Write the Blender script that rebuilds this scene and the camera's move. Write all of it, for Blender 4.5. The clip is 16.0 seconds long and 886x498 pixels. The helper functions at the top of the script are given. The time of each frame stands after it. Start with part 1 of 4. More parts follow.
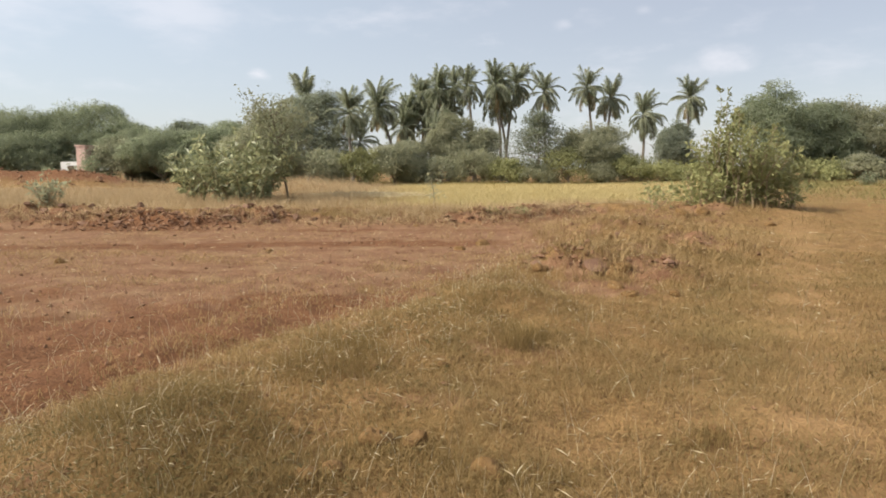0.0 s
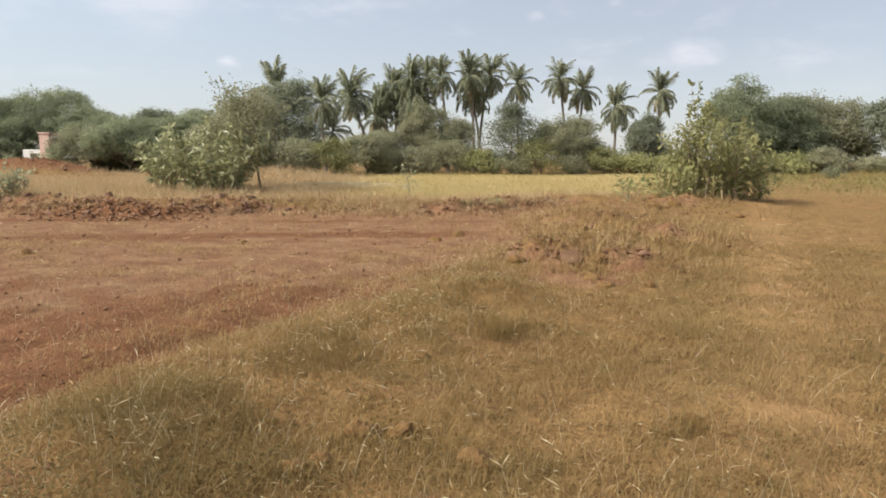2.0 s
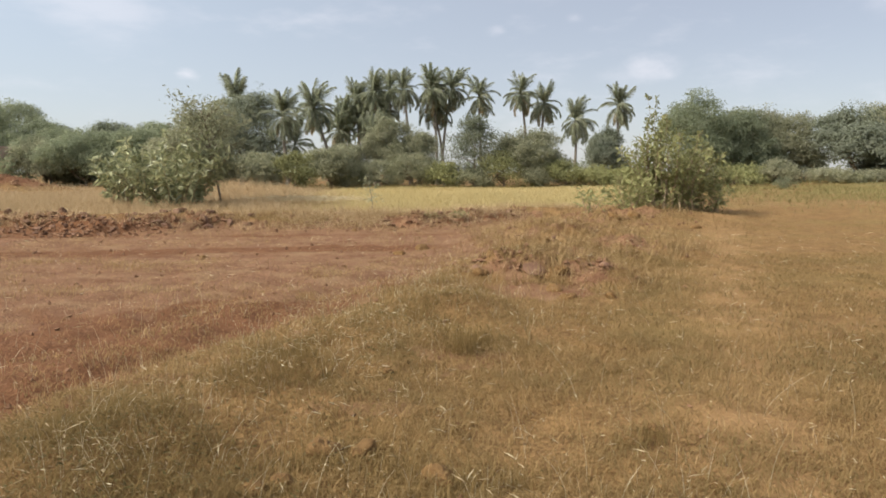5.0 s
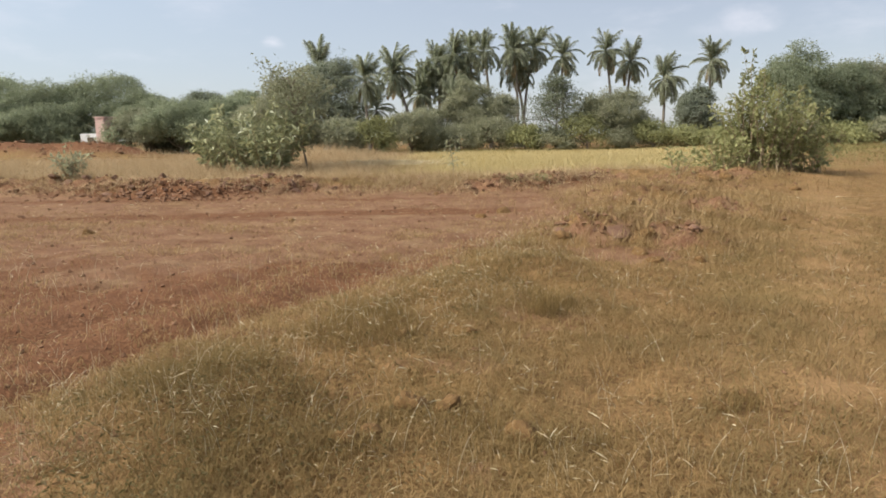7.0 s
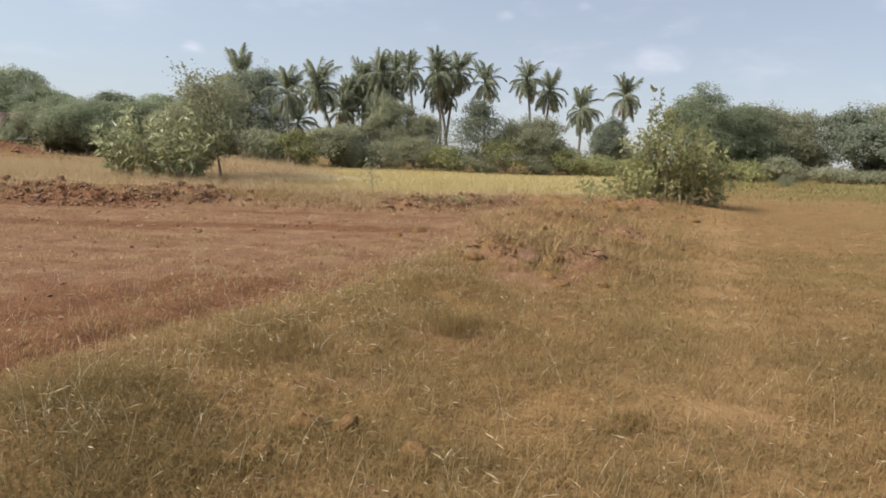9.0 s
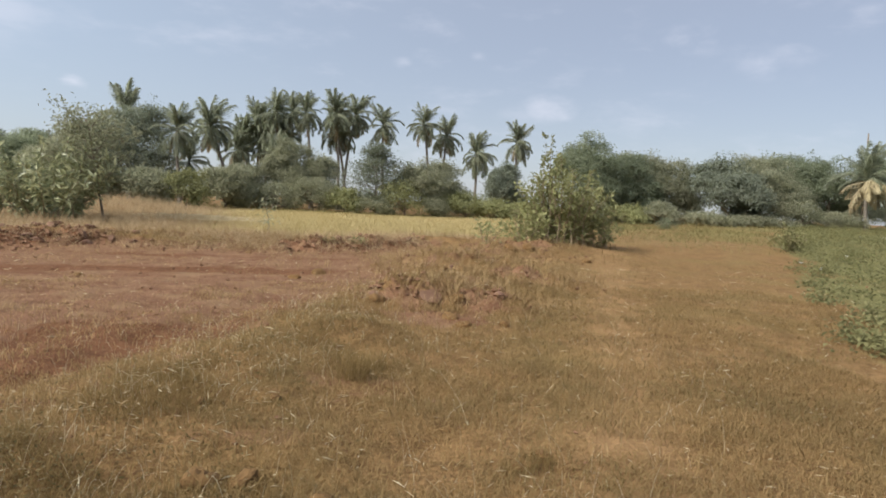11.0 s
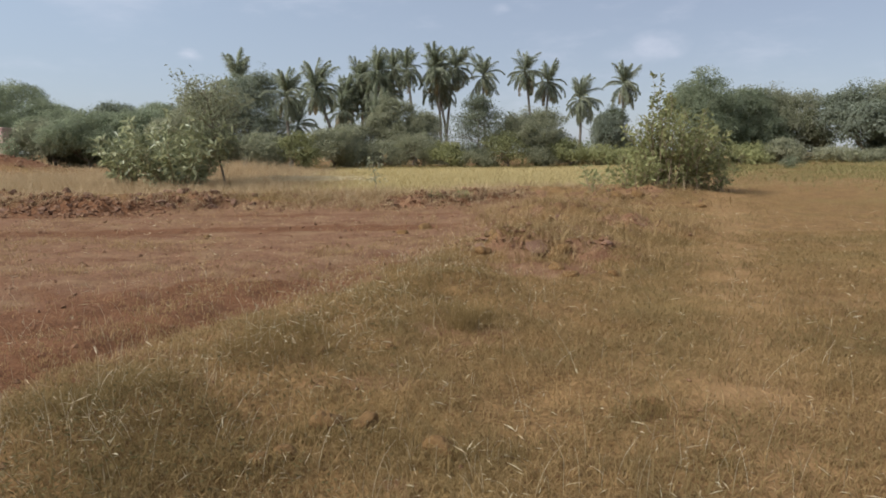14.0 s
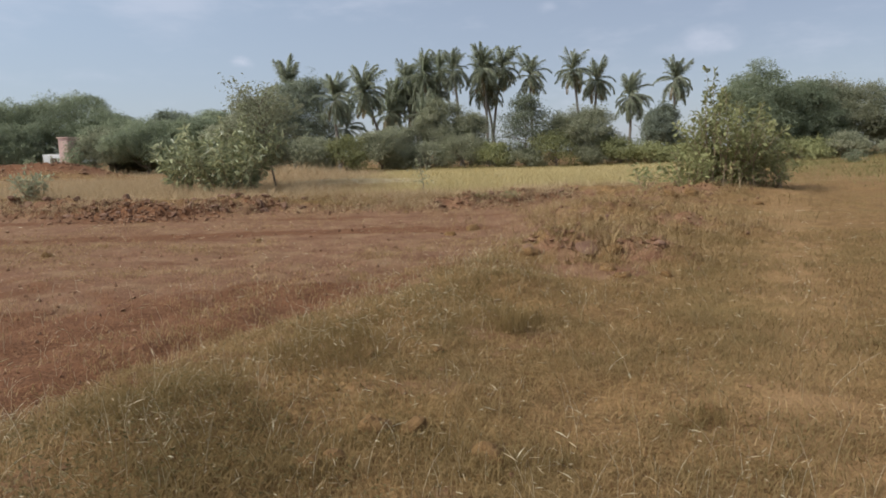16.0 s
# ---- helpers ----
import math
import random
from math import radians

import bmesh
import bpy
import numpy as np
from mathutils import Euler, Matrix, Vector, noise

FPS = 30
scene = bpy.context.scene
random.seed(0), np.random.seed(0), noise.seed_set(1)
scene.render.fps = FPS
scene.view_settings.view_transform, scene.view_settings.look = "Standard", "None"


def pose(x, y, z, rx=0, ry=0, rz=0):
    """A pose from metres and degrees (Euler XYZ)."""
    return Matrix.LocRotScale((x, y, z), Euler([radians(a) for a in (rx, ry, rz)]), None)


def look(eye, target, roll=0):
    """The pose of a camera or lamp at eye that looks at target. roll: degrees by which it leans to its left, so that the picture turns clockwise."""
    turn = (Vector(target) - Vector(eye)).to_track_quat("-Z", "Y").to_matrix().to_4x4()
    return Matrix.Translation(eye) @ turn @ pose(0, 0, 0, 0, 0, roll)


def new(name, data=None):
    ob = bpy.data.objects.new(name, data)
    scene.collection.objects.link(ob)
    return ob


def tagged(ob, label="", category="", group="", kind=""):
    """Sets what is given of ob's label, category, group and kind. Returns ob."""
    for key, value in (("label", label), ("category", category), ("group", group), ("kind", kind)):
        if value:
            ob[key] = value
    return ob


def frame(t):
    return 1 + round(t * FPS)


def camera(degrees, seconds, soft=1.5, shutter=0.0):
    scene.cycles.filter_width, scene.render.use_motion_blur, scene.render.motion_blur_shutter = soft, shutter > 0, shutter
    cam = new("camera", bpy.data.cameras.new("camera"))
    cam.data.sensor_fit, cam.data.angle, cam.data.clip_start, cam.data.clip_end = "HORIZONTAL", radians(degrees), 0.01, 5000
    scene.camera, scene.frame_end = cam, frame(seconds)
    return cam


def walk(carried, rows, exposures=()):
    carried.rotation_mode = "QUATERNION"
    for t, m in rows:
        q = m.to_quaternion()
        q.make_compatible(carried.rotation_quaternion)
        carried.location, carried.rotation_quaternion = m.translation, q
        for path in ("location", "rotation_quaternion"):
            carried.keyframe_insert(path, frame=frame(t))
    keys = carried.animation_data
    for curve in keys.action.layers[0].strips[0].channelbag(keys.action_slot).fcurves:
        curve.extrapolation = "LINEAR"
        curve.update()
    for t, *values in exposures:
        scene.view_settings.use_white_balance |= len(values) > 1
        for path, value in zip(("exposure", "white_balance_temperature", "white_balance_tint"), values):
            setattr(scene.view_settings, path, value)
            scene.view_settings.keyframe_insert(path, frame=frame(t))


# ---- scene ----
cam = camera(68.1, 16.0, soft=1.8)
PATH = [
    (0, (0.102, 0.13, 1.531), (0.045, 2.114, 1.288), -0.1),
    (0.5, (0.145, 0.151, 1.52), (0.101, 2.134, 1.265), -1.0),
    (1, (0.071, 0.141, 1.517), (-0.011, 2.117, 1.222), -1.3),
    (1.5, (0.05, 0.132, 1.532), (-0.031, 2.107, 1.227), -0.8),
    (2, (0.029, 0.115, 1.542), (0.056, 2.096, 1.271), 0.3),
    (2.5, (0.04, 0.098, 1.542), (0.065, 2.084, 1.303), 0.3),
    (3, (0.055, 0.119, 1.536), (0.181, 2.099, 1.285), 0.9),
    (3.2, (0.084, 0.161, 1.527), (0.227, 2.141, 1.289), 0.4),
    (5.3, (0.039, 0.123, 1.554), (0.169, 2.106, 1.321), -0.1),
    (5.5, (0.037, 0.125, 1.549), (0.144, 2.105, 1.295), -0.0),
    (6, (0.04, 0.118, 1.547), (0.114, 2.099, 1.283), -0.5),
    (6.5, (0.021, 0.096, 1.532), (-0.048, 2.068, 1.206), -0.6),
    (7, (0.021, 0.102, 1.531), (-0.088, 2.07, 1.192), -0.8),
    (7.5, (0.062, 0.102, 1.545), (-0.006, 2.075, 1.226), 0.4),
    (8, (0.051, 0.096, 1.539), (-0.011, 2.071, 1.232), 1.1),
    (8.5, (0.049, 0.092, 1.539), (-0.022, 2.066, 1.223), 1.3),
    (9, (0.103, 0.107, 1.533), (0.24, 2.083, 1.254), 2.4),
    (9.5, (0.11, 0.12, 1.542), (0.534, 2.061, 1.313), 3.0),
    (9.7, (0.105, 0.101, 1.554), (0.553, 2.037, 1.332), 3.2),
    (11.8, (0.057, 0.182, 1.506), (0.466, 2.137, 1.399), 2.8),
    (12, (0.065, 0.127, 1.515), (0.422, 2.09, 1.379), 2.4),
    (12.5, (0.056, 0.108, 1.538), (0.276, 2.09, 1.379), 1.9),
    (13, (0.044, 0.101, 1.531), (0.167, 2.089, 1.351), 0.7),
    (13.5, (0.04, 0.093, 1.526), (0.11, 2.08, 1.317), 0.5),
    (14, (0.064, 0.101, 1.524), (0.186, 2.076, 1.233), -0.1),
    (14.5, (0.06, 0.119, 1.548), (0.195, 2.099, 1.299), 0.4),
    (15, (0.083, 0.12, 1.537), (0.291, 2.102, 1.364), 0.2),
    (15.5, (0.067, 0.13, 1.534), (0.163, 2.117, 1.328), -0.1),
    (16, (0.067, 0.146, 1.531), (0.043, 2.125, 1.244), -1.2),
]
walk(cam, [(t, look(eye, target, roll)) for t, eye, target, roll in PATH],
     exposures=[(0, 0.62, 6750, 10), (3.2, 0.60, 6750, 10), (5.3, 0.54, 6600, 10), (8.5, 0.49, 6400, 10), (9.5, 0.46, 6350, 10), (12, 0.32, 6150, 10), (16, 0.12, 6030, 10)])

# ---- world, sun, exposure ----
SUN_ELEV, SUN_AZ = radians(43), radians(-108)      # azimuth from +Y towards +X
sun_from = Vector((math.sin(SUN_AZ) * math.cos(SUN_ELEV), math.cos(SUN_AZ) * math.cos(SUN_ELEV), math.sin(SUN_ELEV)))
sun = new("sun", bpy.data.lights.new("sun", "SUN"))
sun.data.energy, sun.data.angle, sun.data.color = 3.3, radians(5.0), (1.0, 0.93, 0.82)
sun.matrix_world = look((0, 0, 60), tuple(Vector((0, 0, 60)) - sun_from))


def link(nt, a, b):
    nt.links.new(a, b)


def math_node(nt, op, a, b=None, clamp=False):
    n = nt.nodes.new("ShaderNodeMath")
    n.operation, n.use_clamp = op, clamp
    for i, v in enumerate((a, b)):
        if v is None:
            continue
        if isinstance(v, (int, float)):
            n.inputs[i].default_value = v
        else:
            link(nt, v, n.inputs[i])
    return n.outputs[0]


def mix_color(nt, fac, a, b, blend="MIX"):
    n = nt.nodes.new("ShaderNodeMix")
    n.data_type, n.blend_type = "RGBA", blend
    for sock, v in ((n.inputs[0], fac), (n.inputs[6], a), (n.inputs[7], b)):
        if isinstance(v, (int, float)):
            sock.default_value = v
        elif isinstance(v, tuple):
            sock.default_value = (*v, 1)
        else:
            link(nt, v, sock)
    return n.outputs[2]


def noise_node(nt, vec, scale, detail=4.0, rough=0.55, stretch=None):
    n = nt.nodes.new("ShaderNodeTexNoise")
    n.inputs["Scale"].default_value, n.inputs["Detail"].default_value, n.inputs["Roughness"].default_value = scale, detail, rough
    if stretch:
        m = nt.nodes.new("ShaderNodeMapping")
        m.inputs["Scale"].default_value = stretch
        link(nt, vec, m.inputs["Vector"])
        vec = m.outputs[0]
    link(nt, vec, n.inputs["Vector"])
    return n.outputs["Fac"]


def ramp_to(nt, v, lo, hi):
    n = nt.nodes.new("ShaderNodeMapRange")
    n.interpolation_type = "SMOOTHSTEP"
    n.inputs["From Min"].default_value, n.inputs["From Max"].default_value = lo, hi
    link(nt, v, n.inputs["Value"])
    return n.outputs[0]


world = bpy.data.worlds.new("hazy_sky")
scene.world = world
world.use_nodes = True
wt = world.node_tree
wt.nodes.clear()
sky = wt.nodes.new("ShaderNodeTexSky")
sky.sky_type, sky.sun_disc = "NISHITA", False
sky.sun_elevation, sky.sun_rotation = SUN_ELEV, SUN_AZ
sky.air_density, sky.dust_density, sky.ozone_density = 1.0, 1.0, 1.5
coord = wt.nodes.new("ShaderNodeTexCoord").outputs["Generated"]
# soft small clouds: direction, angular radius in degrees, strength
CLOUDS = [((-0.291, 0.947, 0.137), 1.5, 0.9), ((0.146, 0.968, 0.203), 1.3, 0.35), ((0.360, 0.918, 0.145), 3.4, 0.5),
          ((0.315, 0.939, 0.136), 3.0, 0.2), ((0.527, 0.814, 0.243), 3.6, 0.45), ((0.248, 0.944, 0.217), 1.2, 0.3),
          ((-0.392, 0.899, 0.215), 9.0, 0.35), ((-0.560, 0.800, 0.200), 10.0, 0.35), ((0.60, 0.76, 0.21), 4.0, 0.4)]
puff = noise_node(wt, coord, 16.0, 4.0, 0.5, (1, 1, 2.0))
wisp = noise_node(wt, coord, 7.0, 5.0, 0.6, (1, 1, 3.0))
cover = ramp_to(wt, wisp, 0.50, 0.85)
cover = math_node(wt, "MULTIPLY", cover, 0.3)
for c, r, s in CLOUDS:
    off = wt.nodes.new("ShaderNodeVectorMath")
    off.operation = "SUBTRACT"
    off.inputs[1].default_value = Vector(c).normalized()
    link(wt, coord, off.inputs[0])
    flat = wt.nodes.new("ShaderNodeVectorMath")
    flat.operation = "MULTIPLY"
    flat.inputs[1].default_value = (1.0, 1.0, 2.0)
    link(wt, off.outputs[0], flat.inputs[0])
    size = wt.nodes.new("ShaderNodeVectorMath")
    size.operation = "LENGTH"
    link(wt, flat.outputs[0], size.inputs[0])
    near = math_node(wt, "SUBTRACT", 1.0, ramp_to(wt, size.outputs["Value"], 0.0, radians(r * 1.7)))
    body = math_node(wt, "ADD", near, math_node(wt, "MULTIPLY", math_node(wt, "SUBTRACT", puff if r < 6 else wisp, 0.62), 2.6))
    body = math_node(wt, "MULTIPLY", ramp_to(wt, body, 0.1, 1.3), math_node(wt, "MULTIPLY", near, s))
    cover = math_node(wt, "MAXIMUM", cover, body)
SKY_STRENGTH = 0.108
# the haze is brighter on the sun's side
side = wt.nodes.new("ShaderNodeVectorMath")
side.operation = "DOT_PRODUCT"
side.inputs[1].default_value = Vector((sun_from.x, sun_from.y, 0)).normalized()
link(wt, coord, side.inputs[0])
haze = mix_color(wt, ramp_to(wt, side.outputs["Value"], -0.75, 0.35), (3.28, 3.46, 3.98), (4.1, 4.62, 5.25))
rise = wt.nodes.new("ShaderNodeSeparateXYZ")
link(wt, coord, rise.inputs[0])
low_sky = math_node(wt, "MULTIPLY", math_node(wt, "SUBTRACT", 1.0, ramp_to(wt, rise.outputs["Z"], 0.0, 0.26)), 0.65)
haze = mix_color(wt, low_sky, haze, (4.25, 4.4, 4.7))
hazy = mix_color(wt, 0.70, sky.outputs[0], haze)
# wide pale aureole round the veiled sun
toward = wt.nodes.new("ShaderNodeVectorMath")
toward.operation = "DOT_PRODUCT"
toward.inputs[1].default_value = sun_from
link(wt, coord, toward.inputs[0])
glare = math_node(wt, "MULTIPLY", math_node(wt, "POWER", math_node(wt, "MAXIMUM", toward.outputs["Value"], 0.0), 6.0), 21.0)
veil = wt.nodes.new("ShaderNodeCombineColor")
for i, k in enumerate((1.0, 0.95, 0.86)):
    link(wt, math_node(wt, "MULTIPLY", glare, k), veil.inputs[i])
hazy = mix_color(wt, 1.0, hazy, veil.outputs[0], "ADD")
skycol = mix_color(wt, cover, hazy, (6.3, 6.25, 6.8))
bg = wt.nodes.new("ShaderNodeBackground")
bg.inputs["Strength"].default_value = SKY_STRENGTH
link(wt, skycol, bg.inputs["Color"])
out = wt.nodes.new("ShaderNodeOutputWorld")
link(wt, bg.outputs[0], out.inputs["Surface"])

# ---- materials ----


def fresh_material(name):
    m = bpy.data.materials.new(name)
    m.use_nodes = True
    nt = m.node_tree
    return m, nt, nt.nodes["Principled BSDF"]


def add_bump(nt, bsdf, height, strength, distance):
    b = nt.nodes.new("ShaderNodeBump")
    b.inputs["Strength"].default_value, b.inputs["Distance"].default_value = strength, distance
    link(nt, height, b.inputs["Height"])
    link(nt, b.outputs[0], bsdf.inputs["Normal"])


def position(nt):
    return nt.nodes.new("ShaderNodeNewGeometry").outputs["Position"]


def plain_material(name, c1, c2, scale=6.0, rough=0.85, bump=0.3, dist=0.01, metal=0.0):
    m, nt, b = fresh_material(name)
    v = position(nt)
    n1, n2 = noise_node(nt, v, scale, 5), noise_node(nt, v, scale * 9, 3)
    fac = math_node(nt, "ADD", math_node(nt, "MULTIPLY", n1, 0.65), math_node(nt, "MULTIPLY", n2, 0.35))
    link(nt, mix_color(nt, ramp_to(nt, fac, 0.3, 0.7), c1, c2), b.inputs["Base Color"])
    b.inputs["Roughness"].default_value, b.inputs["Metallic"].default_value = rough, metal
    b.inputs["Specular IOR Level"].default_value = 0.25
    add_bump(nt, b, fac, bump, dist)
    return m


def foliage_material(name, c1, c2, c3, through_light=0.45, rough=0.7, gloss=0.12, big=0.25, glow=(0.30, 0.32, 0.17)):
    """Leaves: colour varies leaf by leaf, tree by tree and in large patches; some light passes through."""
    m, nt, b = fresh_material(name)
    geo = nt.nodes.new("ShaderNodeNewGeometry")
    info = nt.nodes.new("ShaderNodeObjectInfo")
    patch = noise_node(nt, geo.outputs["Position"], big, 3)
    base = mix_color(nt, geo.outputs["Random Per Island"], c1, c2)
    base = mix_color(nt, math_node(nt, "MULTIPLY", ramp_to(nt, patch, 0.42, 0.7), 0.75), base, c3)
    tone = math_node(nt, "ADD", math_node(nt, "MULTIPLY", info.outputs["Random"], 0.3), 0.85)
    hsv = nt.nodes.new("ShaderNodeHueSaturation")
    link(nt, tone, hsv.inputs["Value"])
    link(nt, base, hsv.inputs["Color"])
    base = hsv.outputs[0]
    link(nt, base, b.inputs["Base Color"])
    b.inputs["Roughness"].default_value, b.inputs["Specular IOR Level"].default_value = rough, gloss
    tr = nt.nodes.new("ShaderNodeBsdfTranslucent")
    link(nt, mix_color(nt, 0.35, base, glow), tr.inputs["Color"])
    mx = nt.nodes.new("ShaderNodeMixShader")
    mx.inputs[0].default_value = through_light
    link(nt, b.outputs[0], mx.inputs[1])
    link(nt, tr.outputs[0], mx.inputs[2])
    link(nt, mx.outputs[0], nt.nodes["Material Output"].inputs["Surface"])
    return m


def ground_material():
    m, nt, b = fresh_material("field_ground")
    v = position(nt)

    def attr(name):
        a = nt.nodes.new("ShaderNodeAttribute")
        a.attribute_name = name
        return a.outputs["Fac"]
    n_big, n_mid, n_fine = noise_node(nt, v, 0.5, 4), noise_node(nt, v, 3.2, 5), noise_node(nt, v, 26, 4, 0.65)
    n_streak = noise_node(nt, v, 1.6, 5, 0.6, (0.8, 1.2, 1))
    ragged = math_node(nt, "MULTIPLY", math_node(nt, "SUBTRACT", n_mid, 0.5), 0.9)
    grit = math_node(nt, "ADD", math_node(nt, "MULTIPLY", n_fine, 0.6), math_node(nt, "MULTIPLY", n_mid, 0.4))
    litter = mix_color(nt, ramp_to(nt, grit, 0.36, 0.62), (0.134, 0.077, 0.032), (0.262, 0.158, 0.069))
    litter = mix_color(nt, math_node(nt, "MULTIPLY", ramp_to(nt, n_big, 0.45, 0.7), 0.5), litter, (0.195, 0.144, 0.055))
    dry_red = mix_color(nt, ramp_to(nt, grit, 0.34, 0.66), (0.137, 0.067, 0.037), (0.234, 0.131, 0.075))
    dry_red = mix_color(nt, math_node(nt, "MULTIPLY", ramp_to(nt, n_streak, 0.46, 0.64), 0.7), dry_red, (0.248, 0.158, 0.087))
    dark = noise_node(nt, v, 1.3, 5, 0.65, (0.8, 1.4, 1))
    dry_red = mix_color(nt, math_node(nt, "MULTIPLY", ramp_to(nt, dark, 0.52, 0.68), 0.75), dry_red, (0.119, 0.054, 0.027))
    # dark red: moist furrows, and the painted shade of the far heap
    moist_shaded = mix_color(nt, ramp_to(nt, grit, 0.34, 0.68), (0.100, 0.044, 0.021), (0.190, 0.092, 0.045))
    clotted = noise_node(nt, v, 8.5, 5, 0.7, (1, 0.8, 1))
    dry_red = mix_color(nt, math_node(nt, "MULTIPLY", ramp_to(nt, clotted, 0.55, 0.66), 0.6), dry_red, (0.115, 0.056, 0.030))
    dry_red = mix_color(nt, math_node(nt, "MULTIPLY", ramp_to(nt, clotted, 0.46, 0.36), 0.45), dry_red, (0.270, 0.168, 0.092))
    moist_shaded = mix_color(nt, math_node(nt, "MULTIPLY", ramp_to(nt, clotted, 0.46, 0.36), 0.5), moist_shaded, (0.220, 0.122, 0.066))
    yellow = mix_color(nt, ramp_to(nt, grit, 0.3, 0.7), (0.309, 0.240, 0.106), (0.448, 0.357, 0.172))
    green = mix_color(nt, ramp_to(nt, grit, 0.3, 0.7), (0.107, 0.102, 0.039), (0.192, 0.176, 0.071))
    col = litter
    for name, c in (("soil", dry_red), ("fresh_shaded", moist_shaded), ("yellow", yellow), ("crop", green)):
        mask = ramp_to(nt, math_node(nt, "ADD", attr(name), ragged), 0.3, 0.7)
        col = mix_color(nt, mask, col, c)
    worn = ramp_to(nt, math_node(nt, "ADD", attr("path"), ragged), 0.35, 0.9)
    col = mix_color(nt, math_node(nt, "MULTIPLY", worn, 0.7), col, (0.299, 0.181, 0.086))
    link(nt, col, b.inputs["Base Color"])
    b.inputs["Roughness"].default_value, b.inputs["Specular IOR Level"].default_value = 0.95, 0.1
    add_bump(nt, b, grit, 0.8, 0.08)
    return m


M_GROUND = ground_material()
M_CLOD = plain_material("red_clod_earth", (0.120, 0.064, 0.040), (0.205, 0.120, 0.078), 9, 0.95, 0.8, 0.02)
M_LUMP = plain_material("brown_lump_earth", (0.120, 0.066, 0.025), (0.200, 0.116, 0.046), 26, 0.98, 1.0, 0.02)
M_CRUMB = plain_material("dry_crumb_earth", (0.145, 0.074, 0.040), (0.235, 0.135, 0.078), 12, 0.95, 0.6, 0.01)
M_BARK = plain_material("grey_brown_bark", (0.118, 0.091, 0.064), (0.256, 0.213, 0.165), 12, 0.9, 0.6, 0.02)
M_PALM_BARK = plain_material("palm_bark", (0.128, 0.107, 0.086), (0.277, 0.245, 0.202), 7, 0.9, 0.6, 0.03)
M_TWIG = plain_material("dry_twig", (0.192, 0.139, 0.086), (0.352, 0.277, 0.181), 14, 0.9, 0.3, 0.005)
# Leaf colours of palms and trees are lightened and greyed to carry haze.
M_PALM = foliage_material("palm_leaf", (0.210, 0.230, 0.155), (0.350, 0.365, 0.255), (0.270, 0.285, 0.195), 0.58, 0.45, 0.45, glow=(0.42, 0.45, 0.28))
M_PALM_DRY = foliage_material("palm_leaf_dry", (0.312, 0.247, 0.143), (0.429, 0.364, 0.234), (0.351, 0.299, 0.156), 0.25, 0.6, 0.3, glow=(0.455, 0.364, 0.208))
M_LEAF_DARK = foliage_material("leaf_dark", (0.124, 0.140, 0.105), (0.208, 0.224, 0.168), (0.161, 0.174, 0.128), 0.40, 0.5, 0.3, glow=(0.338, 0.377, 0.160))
M_LEAF_MID = foliage_material("leaf_mid", (0.185, 0.217, 0.144), (0.313, 0.337, 0.231), (0.242, 0.269, 0.176), 0.60, glow=(0.339, 0.371, 0.200))
M_LEAF_OLIVE = foliage_material("leaf_olive", (0.226, 0.229, 0.155), (0.380, 0.371, 0.258), (0.295, 0.289, 0.193), 0.60, glow=(0.339, 0.371, 0.200))
M_LEAF_LIGHT = foliage_material("leaf_light", (0.178, 0.190, 0.088), (0.350, 0.346, 0.162), (0.252, 0.252, 0.112), 0.40, glow=(0.32, 0.32, 0.15))
# Pale end raised so single leaves carry painted highlights among the dark ones.
M_LEAF_BROAD = foliage_material("leaf_broad", (0.139, 0.163, 0.082), (0.605, 0.600, 0.344), (0.259, 0.272, 0.139), 0.35, 0.38, 0.5, 0.8)
M_LEAF_CROP = foliage_material("leaf_crop", (0.134, 0.137, 0.058), (0.283, 0.261, 0.123), (0.202, 0.188, 0.080), 0.35)
M_STRAW = foliage_material("straw_blade", (0.213, 0.141, 0.064), (0.448, 0.325, 0.171), (0.309, 0.213, 0.102), 0.3, 0.9, 0.05, 0.6, glow=(0.427, 0.288, 0.128))
M_GRASS = foliage_material("olive_blade", (0.229, 0.158, 0.070), (0.397, 0.275, 0.132), (0.191, 0.152, 0.070), 0.42, 0.9, 0.05, 0.9, glow=(0.412, 0.29, 0.130))
M_GRASS_GREEN = foliage_material("green_blade", (0.144, 0.098, 0.040), (0.299, 0.206, 0.093), (0.167, 0.114, 0.047), 0.42, 0.9, 0.05, 0.8, glow=(0.254, 0.20, 0.078))
M_WEED = foliage_material("weed_leaf", (0.095, 0.080, 0.033), (0.318, 0.250, 0.136), (0.133, 0.108, 0.046), 0.3, 0.95, 0.03, 1.2, glow=(0.212, 0.18, 0.068))
M_GRASS_OLIVE = foliage_material("olive_weed_blade", (0.160, 0.141, 0.060), (0.304, 0.261, 0.119), (0.218, 0.190, 0.081), 0.35, 0.9, 0.05, 0.3, glow=(0.320, 0.288, 0.107))
M_STRAW_TALL = foliage_material("tall_straw_blade", (0.288, 0.208, 0.114), (0.533, 0.411, 0.256), (0.395, 0.293, 0.168), 0.35, 0.9, 0.05, 0.4, glow=(0.480, 0.352, 0.192))
M_YELLOW = foliage_material("ripe_blade", (0.352, 0.286, 0.139), (0.501, 0.414, 0.228), (0.422, 0.345, 0.172), 0.35, 0.9, 0.05, 0.15, glow=(0.533, 0.427, 0.149))
M_LITTER = foliage_material("pale_straw", (0.448, 0.352, 0.213), (0.588, 0.533, 0.368), (0.576, 0.459, 0.288), 0.2, 0.5, 0.4, 0.6, glow=(0.427, 0.309, 0.139))
